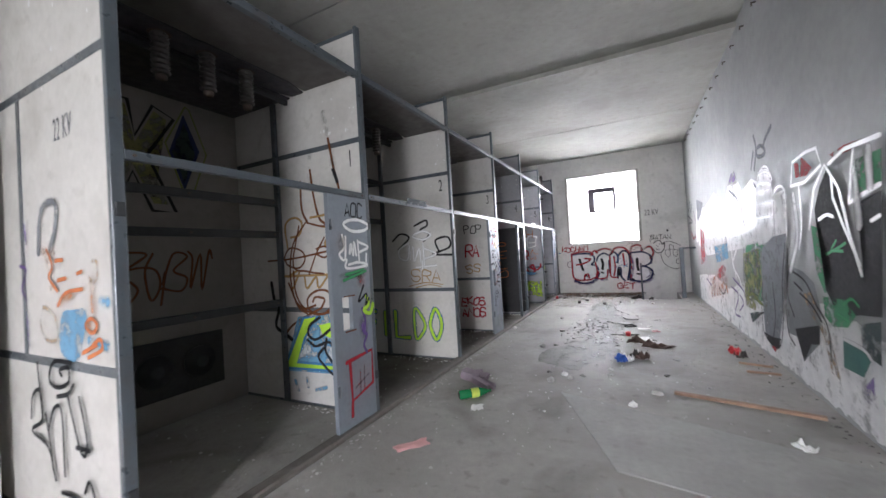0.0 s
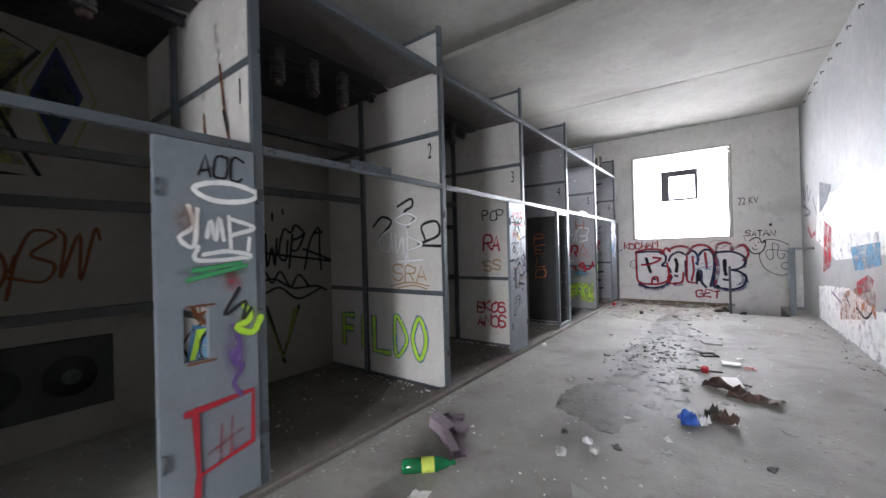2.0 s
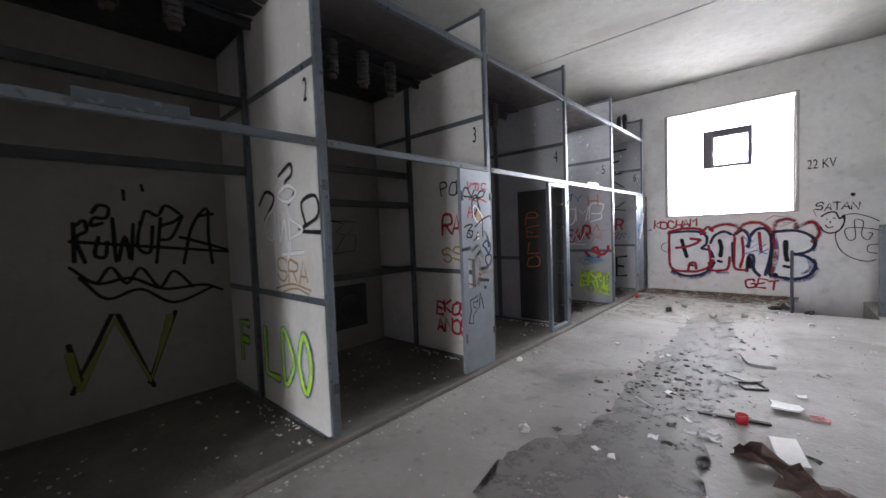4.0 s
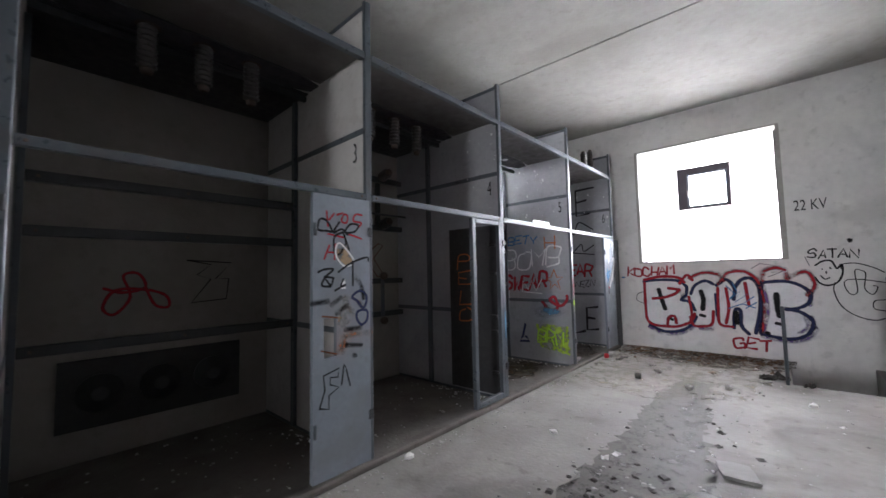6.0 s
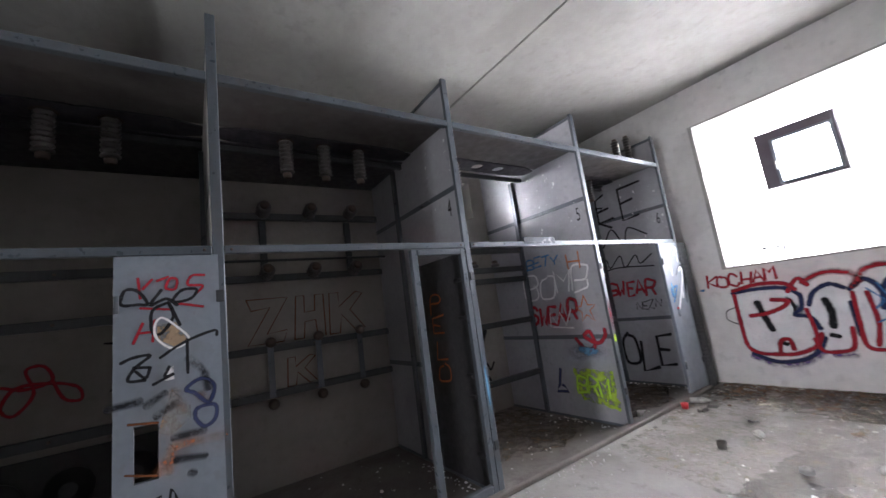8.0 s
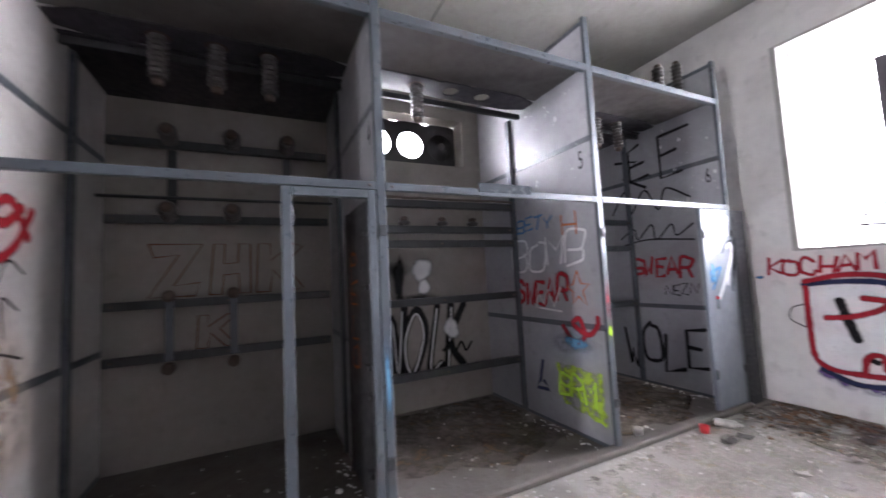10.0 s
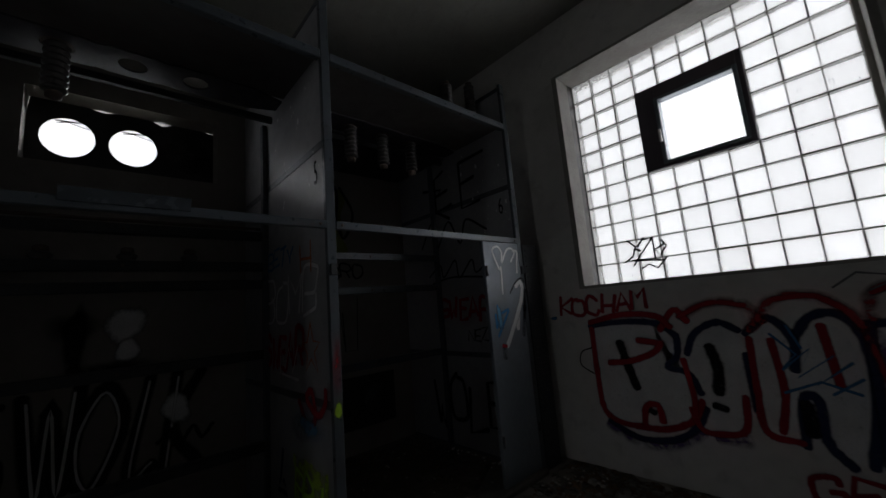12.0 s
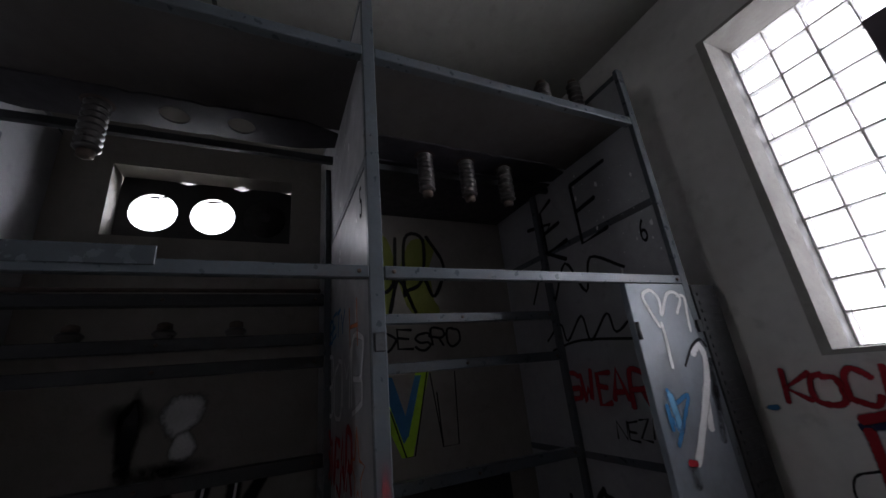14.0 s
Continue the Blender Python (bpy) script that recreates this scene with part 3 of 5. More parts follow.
def add_stroke(bm, plane, pts, w, lift, curve=True):
    ps = smooth(pts) if curve else [Vector(p) for p in pts]
    ps = [p for i, p in enumerate(ps) if i == 0 or (p - ps[i - 1]).length > 1e-4]
    if len(ps) < 2:
        return
    rows, n = [], len(ps)
    for i, p in enumerate(ps):
        d = (ps[min(i + 1, n - 1)] - ps[max(i - 1, 0)])
        d = d.normalized() if d.length > 1e-6 else Vector((1, 0))
        o = Vector((-d.y, d.x)) * w * 0.62 * (0.88 + 0.24 * rng.random())
        if i in (0, n - 1):
            end = p + d * w * 0.3 * (1 if i else -1)
            cap = [bm.verts.new(plane(*(end + o * 0.55), lift + 0.001 * i / n)), bm.verts.new(plane(*(end - o * 0.55), lift + 0.001 * i / n))]
            if i == 0:
                rows.append(cap)
        rows.append([bm.verts.new(plane(*(p + o), lift + 0.001 * i / n)), bm.verts.new(plane(*(p - o), lift + 0.001 * i / n))])
        if i == n - 1:
            rows.append(cap)
    uv = bm.loops.layers.uv.verify()
    for a, b in zip(rows, rows[1:]):
        f = bm.faces.new((a[0], a[1], b[1], b[0]))
        for lp, u in zip(f.loops, (-1, 1, 1, -1)):
            lp[uv].uv = (u, 0)


def add_area(bm, plane, pts, lift, rough=0.0, curve=False):
    ps = smooth(pts, 4) if curve else [Vector(p) for p in pts]
    if rough:
        fine = []
        for a, b in zip(ps, ps[1:] + ps[:1]):
            k = max(1, int((b - a).length / 0.06))
            fine += [a.lerp(b, i / k) + Vector((rng.uniform(-rough, rough), rng.uniform(-rough, rough))) for i in range(k)]
        ps = fine
    if curve and len(ps) > 1 and (ps[0] - ps[-1]).length < 1e-5:
        ps = ps[:-1]
    f = bm.faces.new([bm.verts.new(plane(*p, lift)) for p in ps])
    bmesh.ops.triangulate(bm, faces=[f])


FONT = dict(A="00 26 40|12 32", B="00 06 36 45 44 33 03|33 42 41 30 00", C="45 36 16 05 01 10 30 41", D="00 06 26 44 42 20 00", E="46 06 00 40|03 33", F="46 06 00|03 33",
            G="45 36 16 05 01 10 30 41 43 23", H="00 06|40 46|03 43", I="20 26", K="00 06|46 03 40", L="06 00 40", M="00 06 23 46 40", N="00 06 40 46", O="26 05 01 20 41 45 26",
            P="00 06 36 45 44 33 03", R="00 06 36 45 44 33 03|23 40", S="45 36 16 05 04 13 33 42 41 30 10 01", T="06 46|26 20", U="06 01 10 30 41 46", V="06 20 46", W="06 10 23 30 46",
            X="00 46|06 40", Y="06 23 46|23 20", Z="06 46 00 40")


class Tag:
    """One piece of graffiti: strokes and areas by colour on one surface."""

    def __init__(self, label, plane):
        self.label, self.plane, self.meshes, self.lift, self.group = label, plane, [], 0.003, None

    def bm(self, m):
        if self.group is not None:
            m = self.group.setdefault(m.name, (m, bmesh.new()))
            return m[1]
        self.meshes.append((m, bmesh.new()))
        return self.meshes[-1][1]

    def line(self, ink, pts, w=0.02, curve=True):
        self.lift += 0.00025
        add_stroke(self.bm(ink), self.plane, pts, w, self.lift, curve)
        return self

    def draw(self, ink, x0, y0, x1, y1, text, w=0.02, curve=True):
        for t in text.split("|"):
            self.line(ink, [(x0 + (x1 - x0) * a, y0 + (y1 - y0) * b) for a, b in pts_of(t)], w, curve)
        return self

    def area(self, ink, pts, rough=0.01, curve=False):
        self.lift += 0.00025
        add_area(self.bm(ink), self.plane, pts, self.lift, rough, curve)
        return self

    def fill(self, ink, x0, y0, x1, y1, text, rough=0.0, curve=True):
        return self.area(ink, [(x0 + (x1 - x0) * a, y0 + (y1 - y0) * b) for a, b in pts_of(text)], rough, curve)

    def blob(self, ink, u, v, ru, rv):
        """A soft-edged puff of paint, thinning out towards its rim."""
        k, wob = 20, [rng.uniform(0, 6.28) for _ in range(3)]
        self.lift += 0.00025
        bm = self.bm(ink)
        uv = bm.loops.layers.uv.verify()
        rim = []
        for i in range(k):
            w = 2 * math.pi * i / k
            r = 1.15 + 0.13 * math.sin(2 * w + wob[0]) + 0.09 * math.sin(3 * w + wob[1]) + 0.06 * math.sin(5 * w + wob[2])
            rim.append(bm.verts.new(self.plane(u + ru * r * math.cos(w), v + rv * r * math.sin(w), self.lift)))
        mid = bm.verts.new(self.plane(u, v, self.lift))
        for a, b in zip(rim, rim[1:] + rim[:1]):
            f = bm.faces.new((mid, a, b))
            for lp, q in zip(f.loops, (0, 1, 1)):
                lp[uv].uv = (q, 0)
        return self

    def word(self, ink, text, u0, v0, u1, v1, w=0.02, jit=0.3, slope=0.0):
        n = len(text)
        cw = (u1 - u0) / n
        for i, ch in enumerate(text):
            if ch in FONT:
                self.group = {}
                lean = rng.uniform(-0.05, 0.22)
                dy = rng.uniform(-jit, jit) * (v1 - v0) * 0.5 + slope * i / n
                for st in FONT[ch].split("|"):
                    ps = [(u0 + i * cw + lean * int(p[1]) / 6 * cw + cw * 0.82 * (int(p[0]) / 4 + rng.uniform(-jit, jit) * 0.3), v0 + dy + (v1 - v0) * (int(p[1]) / 6 + rng.uniform(-jit, jit) * 0.3)) for p in st.split()]
                    self.line(ink, ps, w, ch in "BCDGOPRSU")
                self.meshes += list(self.group.values())
                self.group = None
        return self

    def done(self):
        top = thing("graffiti", self.label, "graffiti")
        for m, b in self.meshes:
            part("paint_stroke", b, m, top)
        return top


def flecks(plane, u0, u1, v0, v1, n, label):
    """Flaked-off spots of paint."""
    bm = bmesh.new()
    for _ in range(n // 2):
        u, v, r = rng.uniform(u0, u1), v0 + (v1 - v0) * rng.random() ** 0.7, 0.003 + 0.016 * rng.random() ** 4
        k = rng.choice((5, 6, 7))
        bm.faces.new([bm.verts.new(plane(u + r * rng.uniform(0.5, 1.1) * math.cos(6.283 * i / k), v + 1.6 * r * rng.uniform(0.5, 1.1) * math.sin(6.283 * i / k), 0.0015)) for i in range(k)])
    return tagged(part("paint_flakes", bm, INK["white"]), label, "paint flakes", "", "stuff")


def stencil(text, label, m, size, name="stencil_number"):
    c = bpy.data.curves.new(name, "FONT")
    c.body, c.size, c.align_x, c.align_y, c.extrude = text, size, "CENTER", "CENTER", 0.0005
    tmp = new(name, c)
    me = bpy.data.meshes.new_from_object(tmp)
    bpy.data.objects.remove(tmp)
    me.materials.clear()
    me.materials.append(INK["black"])
    o = new(name, me)
    o.matrix_world = m
    return tagged(o, label, "number", "painted numbers")


for k in range(1, 7):
    stencil(str(k), "black stencilled cubicle number", pose(FX - 0.15, PY[k] - BOARD - 0.006, 2.4, 90) @ Matrix.Diagonal((0.62, 1.15, 1, 1)), 0.2)
stencil("22 KV", "black stencilled voltage marking on the wall", pose(0.49, EY - 0.003, 2.327, 90) @ Matrix.Diagonal((0.75, 1.2, 1, 1)), 0.19)
for k, u0, u1, v0, v1, n in ((0, -3.1, -2.3, 2.5, 3.4, 60), (1, -2.7, -2.25, 2.45, 3.1, 40), (2, -2.6, -2.25, 2.4, 3.1, 25), (4, -2.7, -2.25, 2.1, 3.1, 40), (5, -3.2, -2.25, 2.1, 3.12, 90), (6, -2.9, -2.25, 2.1, 3.1, 90)):
    flecks(south(k), u0, u1, v0, v1, n, "small white paint flakes on the partition")
stencil("22 KV", "black stencilled voltage marking on board", pose(-2.72, PY[0] - BOARD - 0.004, 2.25, 90) @ Matrix.Diagonal((0.6, 1.2, 1, 1)), 0.15).data.materials[0] = HAZE["grey"]

# the large lettering under the window
g = Tag("large white BOMB lettering with red and dark outlines", NORTH)
g.draw(HAZE["purple"], 0, 0, 1, 1, "-176,37 -150,27 -124,31 -106,43|-97,41 -79,42|-16,35 13,30 35,37 44,52", 0.09)
g.draw(HAZE["purple"], 0, 0, 1, 1, "-175,113 -176,66|-66,109 -66,62|42,106 40,85|40,68 43,52", 0.07)
g.fill(INK["white"], 0, 0, 1, 1, "-179,120 -157,122 -130,121 -116,113 -114,98 -123,88 -109,84 -105,69 -111,50 -130,38 -161,41 -177,47 -179,76 -179,120", 0.0, True)
g.fill(INK["white"], 0, 0, 1, 1, "-99,115 -88,120 -75,113 -72,90 -78,47 -97,46 -104,60 -109,94 -99,115", 0.0, True)
g.fill(INK["white"], 0, 0, 1, 1, "-69,110 -57,118 -47,107 -33,118 -22,109 -21,65 -30,38 -40,46 -42,68 -49,70 -52,54 -69,53 -69,110", 0.0, True)
g.fill(INK["white"], 0, 0, 1, 1, "-11,114 18,118 33,110 39,100 35,85 16,78 31,76 38,60 32,43 13,35 -16,39 -10,78 -11,114", 0.0, True)
g.draw(HAZE["purple"], 0, 0, 1, 1, "-11,114 -7,78 -14,41|26,42 36,53 34,68", 0.06)
g.draw(INK["navy"], 0, 0, 1, 1, "-182,120 -152,123 -126,121 -113,111|-113,110 -115,96 -123,88 -109,84 -103,70|-175,41 -153,31 -126,34 -109,46 -101,60|-108,98 -101,113 -86,121 -74,115", 0.05)
g.draw(INK["navy"], 0, 0, 1, 1, "-71,113 -57,123 -47,109 -49,90|-47,109 -37,123 -24,124 -16,109 -17,74 -24,38|-51,44 -48,73 -41,72 -41,49 -32,36|-72,99 -72,62", 0.055)
g.draw(INK["navy"], 0, 0, 1, 1, "-14,118 15,120 34,112 42,100 38,87 25,79 12,78 28,75 41,64 41,52 32,39 13,33 -17,38|-13,118 -18,38", 0.05)
g.draw(INK["black"], 0, 0, 1, 1, "-157,106 -154,92 -148,70|-93,104 -90,89 -92,72|4,101 4,79 6,66|-47,70 -47,52", 0.075)
g.draw(INK["black"], 0, 0, 1, 1, "-143,55 -137,52|-96,63 -89,61|1,56 9,54|-11,41 -8,39", 0.05)
g.draw(INK["red"], 0, 0, 1, 1, "-180,118 -180,76 -178,50 -166,41 -148,40 -130,41 -111,50 -103,65|-168,89 -150,91 -132,98 -124,106|-142,108 -127,106|-146,42 -143,56 -134,58 -132,46", 0.05)
g.draw(INK["red"], 0, 0, 1, 1, "-111,59 -106,45 -93,44 -80,49 -77,71|-111,94 -108,69 -109,55|-69,110 -70,76 -69,50 -52,46|-58,109 -56,76 -61,51|-33,118 -30,82", 0.045)
g.draw(HAZE["red"], 0, 0, 1, 1, "-15,114 -11,83 -16,39", 0.05)
g.draw(INK["red"], 0, 0, 1, 1, "-181,123 -152,129 -126,127 -116,118|-124,116 -112,131 -104,122", 0.05)
g.draw(HAZE["red"], 0, 0, 1, 1, "-109,126 -88,135 -68,132 -61,121|-68,116 -53,135 -34,136 -21,127 -15,116|-11,122 -9,136 5,141 16,137 17,124|19,125 32,133 41,133 47,118 45,108 38,100", 0.075)
g.draw(INK["red"], 0, 0, 1, 1, "-109,126 -88,135 -68,132|-53,135 -34,136 -21,127|-9,136 5,141 16,137|32,133 41,133 47,118 45,108", 0.035)
g.draw(INK["blue"], 0, 0, 1, 1, "-58,113 -47,100 -55,90 -40,104 -48,86 -30,100 -40,82 -23,96|-56,76 -38,84 -22,78|-49,118 -44,104|-34,77 -20,87", 0.016, False)
g.draw(INK["grey"], 0, 0, 1, 1, "-24,140 -13,148 5,144 -10,137|-4,127 13,135 -0,134|39,156 43,143", 0.012, False)
g.draw(INK["black"], 0, 0, 1, 1, "-182,101 -192,97 -194,86 -183,79", 0.012)
g.word(INK["red"], "KOCHAM", -2.08, 1.3, -1.28, 1.45, 0.03, slope=0.03)
g.word(INK["red"], "GET", -0.52, 0.13, -0.04, 0.29, 0.034)
g.blob(INK["blue"], -2.16, 1.28, 0.035, 0.018)
g.done()
g = Tag("black marker drawing of a smiling face and loops", NORTH)
g.word(INK["black"], "SATAN", 0.42, 1.54, 0.95, 1.66, 0.02, slope=0.0)
g.draw(INK["black"], 0, 0, 1, 1, "49,143 57,149 66,149 71,138 76,144 76,130 70,118 60,114 52,118 48,126", 0.024)
g.draw(INK["black"], 0, 0, 1, 1, "56,138 56,137|64,140 65,138|60,134 60,131|54,128 58,123 63,125", 0.018)
g.draw(INK["black"], 0, 0, 1, 1, "75,138 77,144 90,145 105,139 115,132|68,118 66,108 70,90 78,78 90,70 103,67 112,70", 0.015)
g.draw(INK["black"], 0, 0, 1, 1, "116,118 96,122 80,122 77,114 82,102 89,106 88,134 94,135 98,130 96,110 103,102 108,112 104,114|114,95 104,93 103,83 113,80", 0.013)
g.blob(INK["black"], 0.86, 1.775, 0.035, 0.03)
g.done()
g = Tag("black marker tag on the glass blocks", PANE)
g.draw(INK["black"], 0, 0, 1, 1, "-150,194 -143,187 -146,179 -154,174|-145,185 -139,183|-135,194 -141,187|-137,192 -128,193 -147,170|-128,193 -128,174|-147,175 -121,172|-121,189 -118,184 -124,176 -127,182 -119,186|-140,167 -134,170 -127,166 -118,175", 0.02, False)
g.done()

# rear wall of the bays
g = Tag("olive X and blue diamond spray letters on the wall", BACK)
g.draw(INK["black"], 1.33, 2.02, 2.0, 3.02, "22,100 45,100 52,68 75,100 102,92 66,52 100,0 70,0 48,35 28,0 -2,2 38,52 22,100", 0.03, False)
g.fill(HAZE["olive"], 1.35, 2.05, 1.98, 3.0, "25,97 42,97 52,62 78,97 95,91 62,52 93,4 73,4 48,40 26,4 5,5 42,52 25,97", 0, False)
g.draw(INK["olive"], 1.93, 2.2, 2.32, 3.1, "50,100 0,55 40,0 60,0 100,50 60,98 50,100", 0.015, False)
g.fill(INK["navy"], 1.95, 2.24, 2.26, 3.02, "50,100 3,48 45,0 97,55 50,100", 0, False)
g.fill(HAZE["dark"], 1.98, 2.32, 2.22, 2.94, "50,100 3,48 45,0 97,55 50,100", 0.01, False)
g.done()
g = Tag("brown looping tag sprayed on the rear wall", BACK)
g.draw(INK["brown"], 1.33, 1.13, 2.33, 1.66, "22,95 40,90 22,60 32,30 20,5 2,20 22,62 45,65 50,35 42,10 38,60 45,92|50,0 55,60 52,35 62,90 75,85 62,60 74,45 68,22 50,30|76,95 80,80 77,25 88,90 88,20 97,95 100,80", 0.022)
g.done()
g = Tag("dense black tag with green and grey V strokes", BACK)
g.draw(INK["black"], 0, 0, 1, 1, "346,159 345,129|347,157 352,161 353,153 347,147 351,128|357,167 361,173 367,171 365,163 358,163 356,157 363,159|360,148 357,134 363,132 365,144|369,163 370,127 376,148 379,128 382,158|387,160 384,139 392,134 395,156", 0.028)
g.draw(INK["black"], 0, 0, 1, 1, "401,163 396,124|400,156 411,160 417,165 408,146 400,144|416,122 424,155 437,172 437,145 439,120|414,146 429,141 453,132|430,165 442,167|387,158 391,169 399,165 405,174 415,167", 0.028)
g.draw(INK["black"], 0, 0, 1, 1, "342,125 357,111 378,113 400,101 430,101 446,94|347,117 362,98 384,103 407,88 438,98|343,145 457,130|357,111 366,123 375,109 385,121 397,103 408,116 422,100|377,186 377,178|389,191 390,186", 0.026)
g.draw(INK["black"], 0, 0, 1, 1, "338,28 364,85 368,84 388,18|385,22 407,80|338,66 343,37", 0.035, False)
g.draw(INK["olive"], 0, 0, 1, 1, "342,30 366,80 386,24 403,77|338,59 341,35", 0.055, False)
g.done()
g = Tag("red loop and black Z outline on the rear wall", BACK)
g.draw(INK["red"], 5.05, 1.12, 5.55, 1.52, "5,60 30,50 60,60 50,90 30,85 40,40 20,5 5,20 20,55 60,55 90,40 95,15 75,20 60,60", 0.025)
g.draw(INK["black"], 5.66, 1.2, 6.06, 1.6, "0,100 95,95 60,55 90,55 85,5 10,0 50,55 20,65 50,90 0,100", 0.012, False)
g.done()
g = Tag("brown outlined ZHK letters on the rear wall", BACK)
for text, a, c in (("0,100 100,100 45,20 95,25 85,0 0,0 55,80 10,75 0,100", 6.75, 7.15), ("0,0 10,100 35,100 33,60 65,62 68,100 95,100 95,0 70,0 66,40 33,38 28,0 0,0", 7.2, 7.55), ("0,0 5,100 30,100 30,65 80,100 100,95 60,55 100,5 75,0 35,45 28,0 0,0", 7.58, 8.0)):
    g.draw(INK["brown"], a, 1.4, c, 1.86, text, 0.013, False)
g.draw(INK["brown"], 7.1, 0.93, 7.4, 1.22, "0,0 5,100 30,100 30,65 80,100 100,95 60,55 100,5 75,0 35,45 28,0 0,0", 0.013, False)
g.done()
g = Tag("black and white lettering with a white splash", BACK)
g.blob(HAZE["black"], 8.98, 1.55, 0.14, 0.12).blob(INK["black"], 9.0, 1.45, 0.06, 0.25).blob(INK["white"], 9.28, 1.55, 0.12, 0.14).blob(INK["white"], 9.3, 1.35, 0.07, 0.1).blob(HAZE["black"], 9.2, 1.22, 0.3, 0.06)
for i, t in enumerate(("60,95 10,90 0,60 60,45 50,10 0,5|30,110 30,-10", "0,100 30,0 50,90 72,0 100,105", "60,100 5,60 5,15 40,0 95,60 60,100", "60,105 15,0 70,10", "0,0 30,105|90,105 20,45 80,0")):
    a = 8.5 + i * 0.26
    g.draw(INK["black"], a, 0.4, a + 0.29, 1.1, t, 0.085 if i else 0.05)
    if i:
        g.draw(INK["white"], a + 0.02, 0.42, a + 0.26, 1.06, t.split("|")[0], 0.018)
g.blob(INK["white"], 9.62, 0.85, 0.1, 0.12)
g.draw(INK["black"], 9.5, 0.55, 9.9, 0.7, "0,40 30,90 40,20 60,90 75,20 95,80", 0.03)
g.done()
g = Tag("lime and blue outlined letters on the rear wall", BACK)
g.fill(INK["olive"], 10.5, 2.2, 11.3, 2.9, "10,100 30,100 42,60 60,100 90,95 75,40 90,0 55,0 40,40 30,0 5,0 10,100", 0, True)
for t in ("0,100 15,30 35,35 40,95", "48,20 52,95 75,95 70,40 48,25", "80,100 100,60 85,20 75,40", "30,0 42,40 60,0"):
    g.draw(INK["black"], 10.5, 2.2, 11.3, 2.95, t, 0.035)
g.word(INK["black"], "DESRO", 10.64, 1.88, 11.42, 2.03, 0.022)
g.fill(INK["lime"], 10.5, 1.05, 11.12, 1.68, "0,100 45,0 60,0 90,100 70,100 52,40 25,100 0,100", 0, False)
g.fill(INK["blue"], 10.62, 1.15, 11.05, 1.66, "0,100 42,0 52,10 85,100 72,100 48,40 25,100 0,100", 0, False)
g.draw(INK["black"], 10.6, 1.05, 11.32, 1.7, "0,100 30,0 40,0 62,100|65,95 75,5 95,5 98,95|75,5 72,70", 0.012, False)
g.done()

# partitions
g = Tag("brown scribbled face with burn marks on board", south(1))
g.draw(HAZE["soot"], 0, 0, 1, 1, "-265,291 -261,268 -256,239|-285,255 -288,233 -284,212", 0.09)
g.draw(INK["brown"], 0, 0, 1, 1, "-261,265 -257,242 -254,228 -250,213|-287,238 -284,212 -278,189 -270,182|-301,228 -301,200 -294,185", 0.028)
g.draw(INK["black"], 0, 0, 1, 1, "-257,234 -254,227 -252,221", 0.04)
g.draw(INK["ochre"], 0, 0, 1, 1, "-324,161 -326,185 -313,192 -302,186 -306,174 -319,172|-290,190 -270,191 -259,193|-326,131 -309,137 -319,119|-302,131 -299,119 -286,130 -283,119 -271,130|-335,132 -267,132|-275,180 -260,176 -272,163 -260,157", 0.024)
g.draw(INK["brown"], 0, 0, 1, 1, "-329,152 -320,161 -304,157 -300,148 -309,140 -324,143 -329,152|-355,149 -316,150 -269,155|-294,188 -315,166 -322,137 -319,114 -312,99 -300,93|-294,185 -275,180 -268,181|-284,158 -273,160 -266,155 -273,149 -284,153|-306,183 -317,143 -297,136 -275,133|-295,133 -284,153 -272,169", 0.02)
g.draw(INK["brown"], 0, 0, 1, 1, "-296,96 -299,108 -287,116 -272,116 -266,105 -277,94 -296,96|-292,105 -288,110 -276,108 -281,99|-337,67 -322,81 -296,93 -281,99|-317,137 -315,114 -304,99 -288,102|-325,125 -312,102 -289,93 -266,96", 0.024)
g.draw(INK["black"], 0, 0, 1, 1, "-351,126 -348,108 -341,99 -347,80 -335,72 -324,66", 0.045)
g.fill(HAZE["blue"], 0, 0, 1, 1, "-314,90 -263,95 -266,35 -338,33 -314,90", 0.0, False)
g.fill(INK["lime"], 0, 0, 1, 1, "-306,89 -287,91 -306,68 -318,43 -268,44 -269,38 -335,36 -331,45 -306,89", 0.0, False)
g.fill(INK["lime"], 0, 0, 1, 1, "-285,82 -266,86 -267,69 -281,73 -285,82", 0.0, False)
g.draw(INK["blue"], 0, 0, 1, 1, "-306,89 -287,91 -306,68 -318,43 -268,44|-269,38 -335,36 -331,45 -306,89", 0.025, False)
g.draw(INK["black"], 0, 0, 1, 1, "-283,90 -297,82 -300,72 -289,68 -266,81|-302,67 -291,61 -274,66 -267,61|-280,60 -288,51 -279,41 -267,33|-276,69 -278,57 -270,47", 0.03)
g.draw(HAZE["blue"], 0, 0, 1, 1, "-322,24 -318,14|-305,28 -304,19|-294,17 -279,21", 0.05)
g.done()
g = Tag("black and white tag above lime outlined letters", south(2))
g.draw(INK["black"], -3.2, 1.3, -2.24, 1.95, "0,60 15,75 30,65 10,40|40,90 60,100 62,88 50,80 65,70 55,55|80,30 75,55 95,60 98,40 80,30 70,25 100,22", 0.03)
g.draw(INK["white"], -3.12, 1.2, -2.45, 1.8, "40,90 65,100 85,90 65,80 40,90|30,75 5,60 5,40 25,35 30,70 32,35|40,65 42,30 55,60 58,25|65,70 66,20|66,60 95,45 68,35|45,15 95,18|60,0 62,30", 0.03)
g.word(INK["ochre"], "SRA", -2.9, 1.1, -2.4, 1.26, 0.015)
